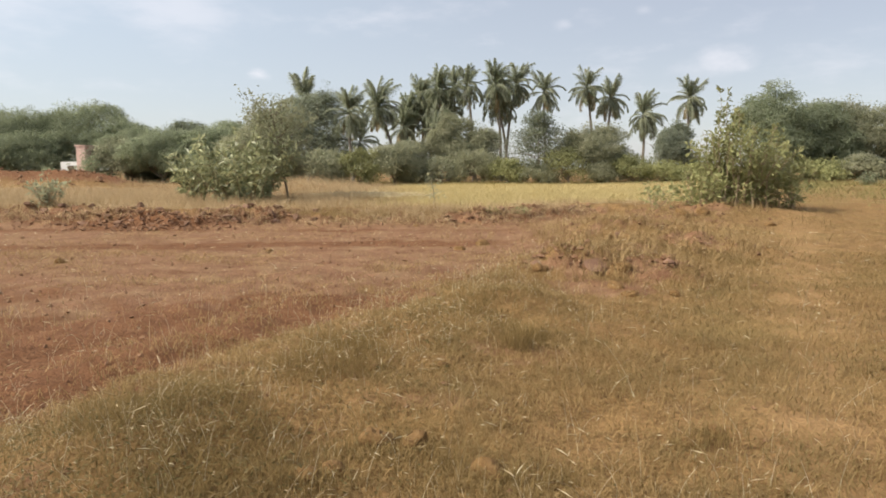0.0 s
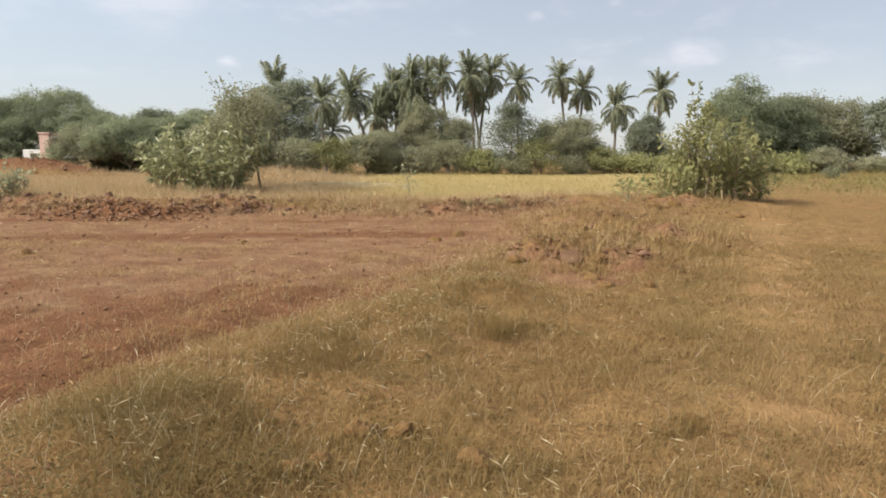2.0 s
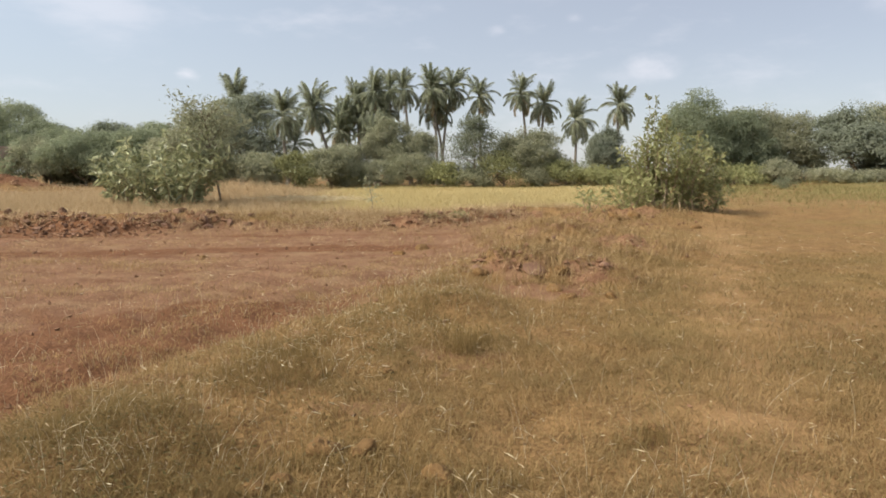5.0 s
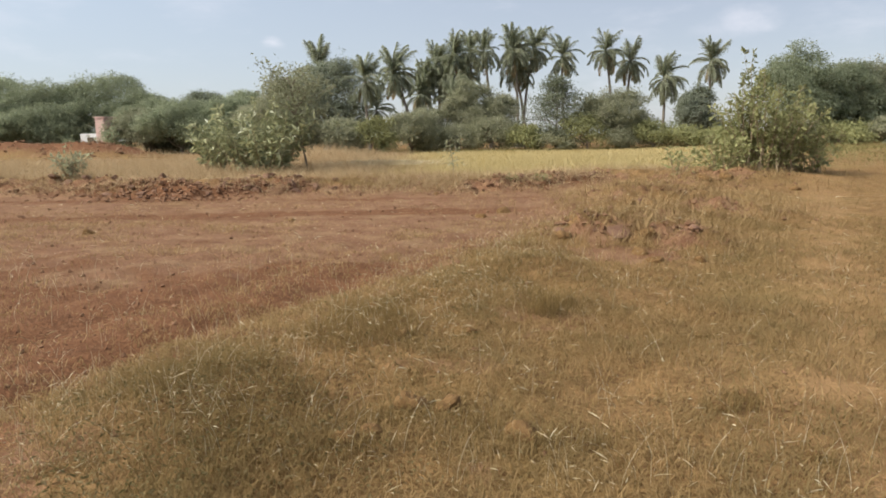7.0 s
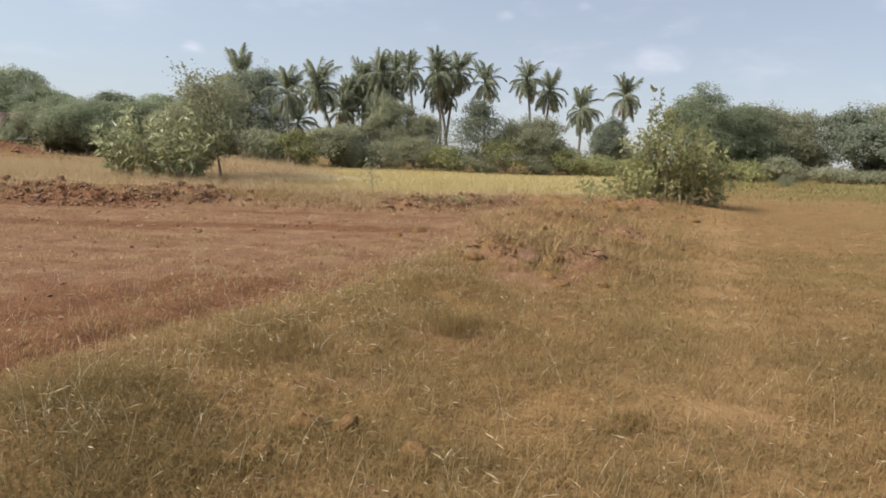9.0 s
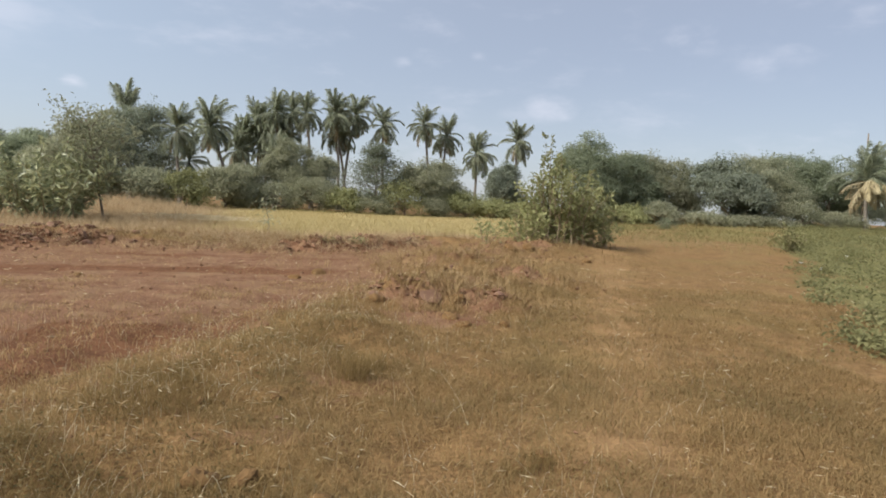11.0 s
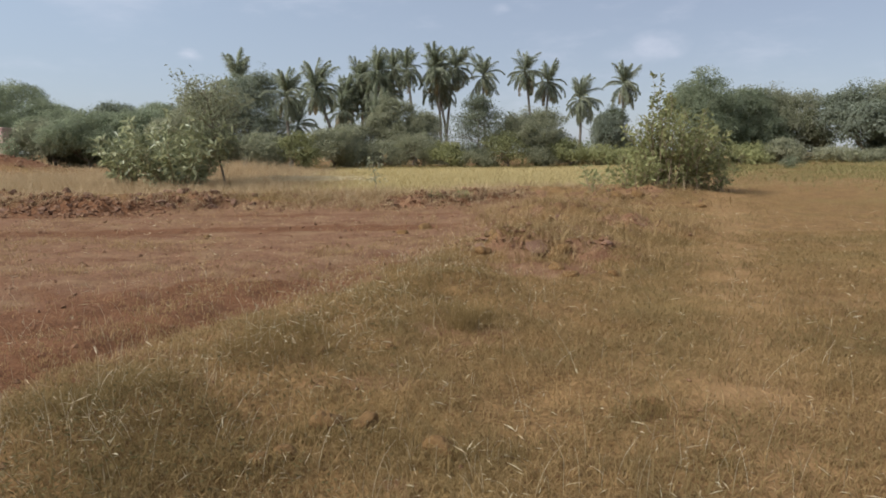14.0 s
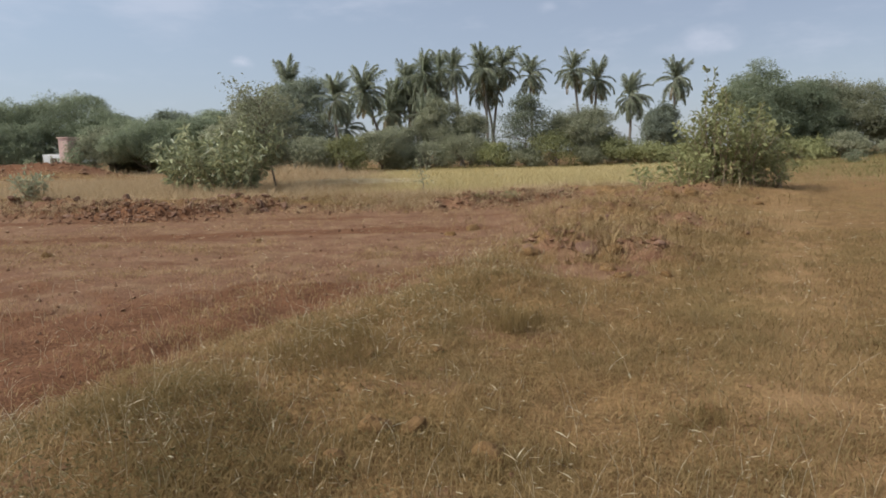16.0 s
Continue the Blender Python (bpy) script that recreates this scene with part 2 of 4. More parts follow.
M_PINK = plain_material("pink_limewash", (0.600, 0.400, 0.340), (0.720, 0.520, 0.450), 2, 0.9, 0.1, 0.01)
M_WHITE = plain_material("white_limewash", (0.700, 0.690, 0.660), (0.820, 0.810, 0.790), 2, 0.9, 0.1, 0.01)
M_DOOR = plain_material("door_wood", (0.080, 0.055, 0.040), (0.140, 0.100, 0.070), 5, 0.7, 0.3, 0.01)

# ---- mesh helpers ----
rng = np.random.default_rng(11)


def mesh_np(name, verts, faces, material, smooth=False):
    verts, faces = np.asarray(verts, np.float32), np.asarray(faces, np.int32)
    me = bpy.data.meshes.new(name)
    k = faces.shape[1]
    me.vertices.add(len(verts))
    me.vertices.foreach_set("co", verts.ravel())
    me.loops.add(faces.size)
    me.loops.foreach_set("vertex_index", faces.ravel())
    me.polygons.add(len(faces))
    me.polygons.foreach_set("loop_start", np.arange(0, faces.size, k, dtype=np.int32))
    me.polygons.foreach_set("use_smooth", np.full(len(faces), smooth))
    me.update(calc_edges=True)
    me.validate()
    me.materials.append(material)
    return me


def part(name, mesh, parent, label="", m=None):
    ob = new(name, mesh)
    ob.parent = parent
    if m is not None:
        ob.matrix_local = m
    return tagged(ob, label)


def thing(name, m, label, category, group=""):
    ob = new(name)
    ob.matrix_world = m
    ob.empty_display_size = 0.2
    return tagged(ob, label, category, group)


class Soup:
    """Collects triangles for one mesh."""

    def __init__(self):
        self.v, self.f, self.n = [], [], 0

    def add(self, v, f):
        v = np.asarray(v, np.float64).reshape(-1, 3)
        self.v.append(v)
        self.f.append(np.asarray(f, np.int64) + self.n)
        self.n += len(v)

    def mesh(self, name, material, smooth=False):
        return mesh_np(name, np.concatenate(self.v), np.concatenate(self.f), material, smooth)


def tube(soup, points, radii, sides=7, wobble=0.0):
    """A tapered tube along points."""
    points = np.asarray(points, float)
    n = len(points)
    tang = np.gradient(points, axis=0)
    tang /= np.linalg.norm(tang, axis=1)[:, None] + 1e-9
    ref = np.where(np.abs(tang[:, 2:3]) > 0.9, np.array([[1.0, 0, 0]]), np.array([[0, 0, 1.0]]))
    a = np.cross(tang, ref)
    a /= np.linalg.norm(a, axis=1)[:, None]
    b = np.cross(tang, a)
    ang = np.arange(sides) * 2 * math.pi / sides
    r = np.asarray(radii, float)[:, None] * (1 + wobble * (rng.random((n, sides)) - 0.5))
    ring = points[:, None] + r[..., None] * (np.cos(ang)[None, :, None] * a[:, None] + np.sin(ang)[None, :, None] * b[:, None])
    f = []
    for i in range(n - 1):
        for j in range(sides):
            p, q = i * sides + j, i * sides + (j + 1) % sides
            f += [(p, q, q + sides), (p, q + sides, p + sides)]
    for j in range(1, sides - 1):
        f.append(((n - 1) * sides, (n - 1) * sides + j, (n - 1) * sides + j + 1))
    soup.add(ring.reshape(-1, 3), f)


def unit(v):
    return v / (np.linalg.norm(v, axis=-1, keepdims=True) + 1e-9)


def leaves(soup, base, way, length, width, fold=0.25, curl=0.2, broad=False):
    """Folded leaves: base points, directions, lengths and widths."""
    n = len(base)
    way = unit(way)
    side = unit(np.cross(way, rng.normal(size=(n, 3)) * 0.5 + np.array([0, 0, 1.0])))
    up = np.cross(side, way)
    L, W = np.broadcast_to(length, n)[:, None], np.broadcast_to(width, n)[:, None]
    if broad:
        v = np.stack([base, base + way * L * 0.3 + side * W * 0.5 + up * W * fold * 0.6, base + way * L * 0.7 + side * W * 0.42 + up * W * fold * 0.5 - up * L * curl * 0.4,
                      base + way * L - up * L * curl, base + way * L * 0.7 - side * W * 0.42 + up * W * fold * 0.5 - up * L * curl * 0.4,
                      base + way * L * 0.3 - side * W * 0.5 + up * W * fold * 0.6], 1)
        tri = np.array([(0, 2, 1), (0, 3, 2), (0, 4, 3), (0, 5, 4)])
    else:
        v = np.stack([base, base + way * L * 0.45 + side * W * 0.5 + up * W * fold, base + way * L - up * L * curl,
                      base + way * L * 0.45 - side * W * 0.5 + up * W * fold], 1)
        tri = np.array([(0, 2, 1), (0, 3, 2)])
    k = v.shape[1]
    f = tri[None] + (np.arange(n) * k)[:, None, None]
    soup.add(v.reshape(-1, 3), f.reshape(-1, 3))


def blades(soup, base, height, width, lean, droop=0.5, simple=False):
    """Grass blades: bent two-piece strips with a pointed tip."""
    n = len(base)
    az = rng.random(n) * 2 * math.pi
    d = np.stack([np.cos(az), np.sin(az), np.zeros(n)], 1)
    s = np.stack([-np.sin(az), np.cos(az), np.zeros(n)], 1)
    h, w = np.broadcast_to(height, n)[:, None], np.broadcast_to(width, n)[:, None] * 0.5
    ln = (np.broadcast_to(lean, n) * (0.4 + rng.random(n)))[:, None]
    up = np.array([0, 0, 1.0])
    mid = base + up * h * 0.55 + d * h * ln * 0.4
    tip = base + up * h * (1 - droop * ln * 0.6) + d * h * ln
    if simple:
        v = np.stack([base - s * w - up * 0.01, base + s * w - up * 0.01, tip], 1)
        soup.add(v.reshape(-1, 3), np.arange(n * 3).reshape(-1, 3))
        return
    v = np.stack([base - s * w - up * 0.01, base + s * w - up * 0.01, mid - s * w * 0.75, mid + s * w * 0.75, tip], 1)
    f = np.array([(0, 1, 3), (0, 3, 2), (2, 3, 4)])[None] + (np.arange(n) * 5)[:, None, None]
    soup.add(v.reshape(-1, 3), f.reshape(-1, 3))


# ---- terrain ----


def sstep(a, b, v):
    t = np.clip((np.asarray(v, float) - a) / (b - a), 0, 1)
    return t * t * (3 - 2 * t)


def vnoise(x, y, scale, seed):
    """Smooth value noise, 0 to 1."""
    x, y = np.asarray(x, float) * scale, np.asarray(y, float) * scale
    xi, yi = np.floor(x).astype(np.int64), np.floor(y).astype(np.int64)
    fx, fy = x - xi, y - yi
    fx, fy = fx * fx * (3 - 2 * fx), fy * fy * (3 - 2 * fy)

    def h(a, b):
        k = (a * 374761393 + b * 668265263 + seed * 974634777) & 0xFFFFFFFF
        k = ((k ^ (k >> 13)) * 1274126177) & 0xFFFFFFFF
        return ((k ^ (k >> 16)) & 0xFFFF) / 65535.0
    return (h(xi, yi) * (1 - fx) + h(xi + 1, yi) * fx) * (1 - fy) + (h(xi, yi + 1) * (1 - fx) + h(xi + 1, yi + 1) * fx) * fy


def fbm(x, y, scale, seed, octaves=3):
    return sum(vnoise(x, y, scale * 2 ** i, seed + i) * 0.5 ** i for i in range(octaves)) / sum(0.5 ** i for i in range(octaves))


def bund_side(x, y):
    """Metres to the right of the ploughed plot's grassy border."""
    return x - np.interp(y, [-5, 3.5, 4.0, 4.9, 6.2, 7.5, 9.6, 10.5, 15, 21, 24], [-2.9, -2.05, -1.92, -1.66, -0.93, -0.5, 0.3, 1.15, 2.7, 4.3, 5.0])


def bank_foot(x):
    return np.interp(x, [-60, -14, -11.5, -9.5, -7.6, -6.2, -5.0, -1.8, 0.7, 3.6, 7, 20], [20.2, 18.6, 17.6, 16.8, 16.2, 17.2, 18.1, 18.1, 18.0, 20.6, 22.5, 24])


def bank_depth(x, y):
    """Metres behind the foot of the bank that closes the plot."""
    return y - bank_foot(x)


def path_side(x, y):
    return x - np.interp(y, [0, 3.0, 4.5, 7.0, 10.5, 17.8, 40], [1.0, 1.85, 2.5, 3.8, 5.5, 9.0, 20])


PATCH = (1.8, 8.55, 0.95, 1.05)      # bare crumbled earth on the border: centre, half-widths
MOUNDS = [(1.5, 9.6, 0.55, 0.12), (2.2, 10.0, 0.85, 0.19), (2.9, 9.2, 0.6, 0.10), (3.7, 14.6, 1.7, 0.24), (4.5, 12.3, 1.1, 0.12), (0.3, 7.6, 0.5, 0.10),
          (0.9, 7.2, 0.5, 0.12), (5.4, 17.6, 1.7, 0.28), (7.4, 20.0, 1.8, 0.26), (9.6, 21.5, 1.8, 0.15), (-0.5, 4.3, 0.35, 0.07), (0.2, 3.9, 0.4, 0.05), (-1.5, 3.9, 0.6, 0.05), (-2.0, 3.2, 0.6, 0.05), (3.2, 11.3, 0.9, 0.20)]


def height(x, y):
    x, y = np.asarray(x, float), np.asarray(y, float)
    s, u, ps = bund_side(x, y), bank_depth(x, y), path_side(x, y)
    near = 1 - sstep(17, 21, y)
    z = near * sstep(-1.1, 0.6, s) * (0.02 + 0.06 * np.exp(-((s - 0.75) / 0.9) ** 2))
    for mx, my, r, h in MOUNDS:
        z = z + h * np.exp(-((x - mx) ** 2 + (y - my) ** 2) / (r * r))
    left = 1 - sstep(4, 8, x)
    terrace = left * sstep(0.2, 2.6, u) + (1 - left) * sstep(17, 27, y)
    crest = (0.08 + 0.12 * (1 - sstep(-6.5, -3.5, x))) * (0.7 + 0.6 * fbm(x, y, 0.6, 5)) * np.exp(-((u - 1.5) / 0.95) ** 2) * left
    z = z + (0.28 - 0.26 * sstep(26, 50, y) * (1 - sstep(8, 25, x))) * terrace + crest
    z = z + 0.65 * sstep(18, 50, x) * sstep(25, 60, y)
    z = z + 0.50 * np.exp(-(((x + 9.5) / 3.2) ** 2 + ((y - 41) / 6.0) ** 2))
    z = z + 1.35 * np.exp(-((y - 52) / 3.5) ** 2) * (1 - sstep(-32, -23, x)) * (0.8 + 0.4 * fbm(x, y, 0.25, 8))
    # furrows along the border of the plot, lumps everywhere near
    plot = (1 - sstep(-0.4, 0.0, s)) * (1 - sstep(-0.2, 0.6, u))
    for c, d in ((-0.75, 0.07), (-1.9, 0.05), (-3.2, 0.04)):
        z = z - plot * d * np.exp(-((s - c + 0.25 * (fbm(x, y, 0.8, 31) - 0.5)) / 0.28) ** 2) * (1 - sstep(9, 12, y))
    z = z + near * sstep(-0.2, 0.4, s) * (1 - sstep(2.2, 4.0, s)) * (0.11 * (fbm(x, y, 1.4, 151) - 0.5) + 0.10 * np.clip(fbm(x, y, 2.2, 161) - 0.55, 0, 1))
    close = 1 - sstep(24, 40, np.hypot(x, y))
    z = z + close * ((0.05 - 0.02 * plot) * (fbm(x, y, 1.1, 3) - 0.5) + plot * 0.05 * (fbm(x, y, 3.5, 17) - 0.5) + 0.03 * (fbm(x, y, 5.0, 23) - 0.5))
    rough = np.exp(-((u - 1.0) / 1.1) ** 2) * left * (1 - 0.7 * sstep(-5.5, -4.5, x) * (1 - sstep(-1.0, 0.3, x))) + sum(np.exp(-((x - a) ** 2 + (y - b) ** 2) / (r * r)) for a, b, r, h in MOUNDS[0:5] + MOUNDS[7:9])
    crumbly = np.abs(fbm(x, y, 3.2, 43) - 0.5) * 0.55 + 0.13 * (fbm(x, y, 7.0, 42) - 0.5)
    z = z + 0.7 * (fbm(x, y, 0.6, 45) - 0.4) * np.exp(-((y - 52) / 3.5) ** 2) * (1 - sstep(-32, -23, x))
    return z + np.clip(rough, 0, 1) * (0.30 * (fbm(x, y, 2.0, 41) - 0.5) + crumbly - 0.04)


def zones(x, y):
    s, u, ps = bund_side(x, y), bank_depth(x, y), path_side(x, y)
    left = 1 - sstep(4, 8, x)
    s = s + 1.6 * (fbm(x, y, 0.8, 71) - 0.5) + 1.5 * (fbm(x, y, 2.6, 72) - 0.5)
    plot = (1 - sstep(-1.5, 0.9, s)) * (1 - sstep(0.4, 1.6, u))
    bank = np.exp(-((u - 0.9) / 0.9) ** 2) * (1 - sstep(4.0, 5.5, x)) * np.maximum((1 - sstep(-6.2, -4.2, x)) * (0.4 + 0.6 * sstep(-12.5, -9.5, x)), sstep(-0.8, 0.4, x)) * (0.6 + 0.8 * sstep(0.3, 0.6, fbm(x, y, 0.9, 187)))
    clay = np.clip(sum(np.exp(-((x - a) ** 2 + (y - b) ** 2) / (r * r * 0.9)) for a, b, r, h in MOUNDS[0:5] + MOUNDS[7:9]), 0, 1) * (0.25 + 1.5 * sstep(0.35, 0.62, fbm(x, y, 1.7, 183)))
    heap = np.exp(-((y - 52) / 3.0) ** 2) * (1 - sstep(-30, -24, x))
    bare = 0.5 * sstep(0.55, 0.70, fbm(x, y, 1.1, 181)) * (1 - sstep(2.5, 4.5, s))
    worn = np.exp(-((x - 2.4) / 1.7) ** 2 - ((y - 10.3) / 3.6) ** 2) * 1.1 * sstep(0.36, 0.66, fbm(x, y, 1.9, 185))
    patch = np.exp(-(((x - PATCH[0]) / PATCH[2]) ** 4 + ((y - PATCH[1]) / PATCH[3]) ** 4)) * (0.45 + 0.9 * sstep(0.3, 0.6, fbm(x, y, 1.8, 191)))
    soil = np.clip(0.42 * patch + plot + 0.38 * clay + bank + heap + bare + 0.5 * worn, 0, 1)
    furrow = sum(np.exp(-((s - c) / 0.32) ** 2) for c in (-0.75, -1.9)) * (1 - sstep(8, 11, y))
    band = np.exp(-((y - 13.6 - 0.1 * x) / 0.55) ** 2) * (1 - sstep(0, 3, x)) + 0.8 * np.exp(-((y - 16.4) / 0.4) ** 2)
    # the far heap's shade and haze are put in as dark soil colour
    fresh_shaded = np.clip(plot * (0.75 * furrow + 1.0 * band + 0.75 * (1 - sstep(5.5, 11, y))) * (0.1 + 1.7 * fbm(x, y, 0.7, 77)) * (0.5 + fbm(x, y, 3.0, 78)) + bank * 0.7 + 0.12 * clay + 0.15 * worn + 0.45 * bare + 1.0 * heap + 0.12 * patch, 0, 1)
    edge = 4.0 * (fbm(x, y, 0.12, 211) - 0.5)
    yellow = sstep(2.0, 4.2, u + 0.3 * edge) * sstep(-7, 0, x - 0.10 * (30 - y) + edge) * (1 - sstep(-2, 3, x - 0.42 * y + 1.5)) * (1 - sstep(66, 70, y))
    crop = sstep(-1.2, 2.2, x + (2.0 + 0.08 * y) * (fbm(x, y, 0.45, 201) - 0.5) - np.interp(y, [0, 7, 12.8, 24.7, 40, 80], [4.6, 6.9, 11.4, 20.5, 33, 66])) * sstep(4, 6, y) * (1 - sstep(70, 80, y))
    weedy = sstep(9, 17, x - 0.2 * (y - 20)) * sstep(22, 40, y) * (1 - sstep(70, 80, y)) * (0.25 + 0.75 * sstep(0.35, 0.6, fbm(x, y, 0.3, 223)))
    crop = np.maximum(crop, 0.55 * weedy)
    trail = np.exp(-(ps / (0.50 + 0.035 * y)) ** 2) * 0.70 * (1 - sstep(20, 32, y))
    return np.clip(soil, 0, 1), fresh_shaded, yellow, crop, trail


def graded(bounds, step, far, growth=1.16):
    """Coordinates with given fine steps in the middle and growing steps outside."""
    c = []
    for (a, b), st in zip(bounds, step):
        c += list(np.arange(a, b, st))
    lo, hi = [bounds[0][0]], [bounds[-1][1]]
    st = step[0]
    while lo[-1] > -far:
        st *= growth
        lo.append(lo[-1] - st)
    st = step[-1]
    while hi[-1] < far:
        st *= growth
        hi.append(hi[-1] + st)
    return np.array(lo[:0:-1] + c + hi)


def build_ground():
    gx = graded([(-60, -20), (-20, -6), (-6, 7), (7, 22), (22, 70)], [0.9, 0.25, 0.09, 0.22, 0.9], 2600)
    gy = graded([(-2, 2.4), (2.4, 9), (9, 24), (24, 45), (45, 90)], [0.4, 0.08, 0.13, 0.4, 0.9], 2600)
    X, Y = np.meshgrid(gx, gy)
    x, y = X.ravel(), Y.ravel()
    i = np.arange(len(gx) - 1)[None] + (np.arange(len(gy) - 1) * len(gx))[:, None]
    q = np.stack([i, i + 1, i + 1 + len(gx), i + len(gx)], -1).reshape(-1, 4)
    me = mesh_np("ground", np.stack([x, y, height(x, y)], 1), q, M_GROUND, True)
    for name, val in zip(("soil", "fresh_shaded", "yellow", "crop", "path"), zones(x, y)):
        a = me.attributes.new(name, "FLOAT", "POINT")
        a.data.foreach_set("value", val.astype(np.float32))
    tagged(new("ground", me), "open farmland with ploughed red soil and dry grass", "ground", kind="structure")


build_ground()


def gz(x, y):
    return float(height(x, y))


# ---- palms ----


def frond_mesh(name, length, droop, n, material, seed, bend=1.4, wind=0.0):
    """A feather leaf that leaves the origin along +X, bending down, with dense hanging leaflets."""
    r = np.random.default_rng(seed)
    soup = Soup()
    t = np.linspace(0, 1, 10)
    ang = -droop * t ** bend
    px = np.concatenate([[0], np.cumsum(np.cos(ang[1:]) * length / 9)])
    pz = np.concatenate([[0], np.cumsum(np.sin(ang[1:]) * length / 9)])
    py = wind * t ** 2 * length
    tube(soup, np.stack([px, py, pz], 1), 0.06 * (1 - t) + 0.012, 4)
    u = np.linspace(0.12, 0.995, n)
    for sgn in (-1, 1):
        b = np.stack([np.interp(u, t, px), np.interp(u, t, py), np.interp(u, t, pz)], 1)
        slope = np.interp(u, t, ang)
        along = np.stack([np.cos(slope), np.zeros(n), np.sin(slope)], 1)
        L = length * 0.30 * np.sin(np.clip(u * 0.86 + 0.14, 0, 1) * math.pi) ** 0.55 * (0.7 + 0.5 * r.random(n)) + 0.10
        d = unit(along * (0.75 + 0.4 * u[:, None]) + np.array([0, sgn * 0.65, -0.10]) + r.normal(size=(n, 3)) * 0.16)
        hang = np.array([0, 0, -1.0])
        w = 0.052 + 0.034 * r.random(n)
        mid = b + d * (L * 0.45)[:, None] + hang * (L * 0.14)[:, None]
        tip = b + unit(d * 0.8 + hang * 1.1) * L[:, None]
        side = unit(np.cross(d, np.array([0, 0, 1.0]) + r.normal(size=(n, 3)) * 0.4)) * w[:, None] * 0.5
        v = np.stack([b - side * 0.6, b + side * 0.6, mid - side, mid + side, tip], 1)
        f = np.array([(0, 1, 3), (0, 3, 2), (2, 3, 4)])[None] + (np.arange(n) * 5)[:, None, None]
        soup.add(v.reshape(-1, 3), f.reshape(-1, 3))
    return soup.mesh(name, material)


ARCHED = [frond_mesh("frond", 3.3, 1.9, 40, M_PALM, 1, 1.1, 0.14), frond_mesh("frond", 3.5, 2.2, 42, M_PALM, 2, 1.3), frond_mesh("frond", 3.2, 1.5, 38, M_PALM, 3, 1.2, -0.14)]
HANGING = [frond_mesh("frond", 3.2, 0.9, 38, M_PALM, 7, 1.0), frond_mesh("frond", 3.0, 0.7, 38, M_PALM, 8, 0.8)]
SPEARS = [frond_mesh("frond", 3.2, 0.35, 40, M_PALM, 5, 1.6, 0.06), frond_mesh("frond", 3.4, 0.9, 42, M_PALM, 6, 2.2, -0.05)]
DRY_FRONDS = [frond_mesh("frond", 3.1, 1.1, 28, M_PALM_DRY, 4)]


def coconut_palm(hub, foot, label, fronds=26, size=1.0, dry=3, seed=0):
    """hub: where the crown springs; foot: x, y of the trunk's base."""
    r = np.random.default_rng(100 + seed)
    fx, fy = foot
    fz = gz(fx, fy)
    palm = thing("coconut_palm", pose(fx, fy, fz), label, "palm tree", "coconut grove")
    h = np.array([hub[0] - fx, hub[1] - fy, hub[2] - fz - 0.1])
    t = np.linspace(0, 1, 22)
    bend = np.stack([h[0] * t ** 1.5, h[1] * t, h[2] * t], 1)
    bend[:, 0] += 0.10 * np.sin(t * 5 + seed)
    rad = 0.17 - 0.055 * t + 0.10 * np.exp(-t * 14) + 0.010 * (np.arange(22) % 2)
    soup = Soup()
    tube(soup, bend - np.array([0, 0, 0.15]) * (1 - t[:, None]), rad * 1.1, 8)
    part("trunk", soup.mesh("trunk", M_PALM_BARK, True), palm, "slender ringed grey trunk")
    fronds = int(fronds * 1.7)
    for k in range(fronds):
        q = (k + 0.5) / fronds
        # young spears stand up, middle fronds arch out, old ones hang as a skirt
        tilt = 88 - 75 * q if q < 0.30 else 62 - 200 * (q - 0.30) if q < 0.45 else 30 - 150 * (q - 0.45)
        tilt += r.normal() * 8
        az = k * 137.5 + r.normal() * 14
        az -= 30 * math.sin(radians(az))
        is_dry = k >= fronds - dry
        spear = q < 0.30
        me = DRY_FRONDS[0] if is_dry else SPEARS[k % 2] if spear else ARCHED[int(r.integers(3))] if tilt > -12 else HANGING[k % 2]
        s = size * (0.72 + 0.42 * r.random()) * (0.95 if spear else 0.92)
        m = Matrix.Translation(h + np.array([0, 0, 0.25 - 0.5 * q])) @ pose(0, 0, 0, 0, 0, az) @ pose(0, 0, 0, r.normal() * 14, -tilt, 0) @ Matrix.Scale(s, 4)
        part("frond", me, palm, "yellowed drooping dead frond" if is_dry else "", m)
    return palm


TALL = "tall coconut palm with a grey-green windblown crown"
LEFT_PALMS = [((-19.9, 84, 10.0), (-19.5, 84), "coconut palm showing only its crown above a dark tree", 26, 1.2, 0),
              ((-11.45, 68, 7.2), (-11.2, 68), "coconut palm with a spiky upright grey-green crown", 26, 0.84, 2),
              ((-9.85, 79, 8.8), (-7.2, 79), "leaning coconut palm with upright spiky fronds and yellowed skirt", 30, 1.08, 4),
              ((-5.3, 86, 10.3), (-4.6, 86), "bushy coconut palm in a dense clump of crowns", 32, 1.0, 2),
              ((-2.9, 83, 11.1), (-2.4, 83), "bushy coconut palm in a dense clump of crowns", 32, 0.98, 2),
              ((-1.0, 88, 12.2), (-0.6, 88), TALL, 24, 0.9, 1),
              ((-4.2, 85, 8.4), (-3.9, 85), "bushy coconut palm low in a dense clump of crowns", 28, 1.0, 3),
              ((-1.9, 84, 8.9), (-1.7, 84), "bushy coconut palm low in a dense clump of crowns", 28, 0.95, 3),
              ((-7.3, 83, 6.6), (-7.0, 83), "low coconut palm with pale hanging fronds", 24, 0.95, 8),
              ((-6.7, 85, 8.4), (-6.4, 85), "bushy coconut palm low in a dense clump of crowns", 26, 0.92, 3)]
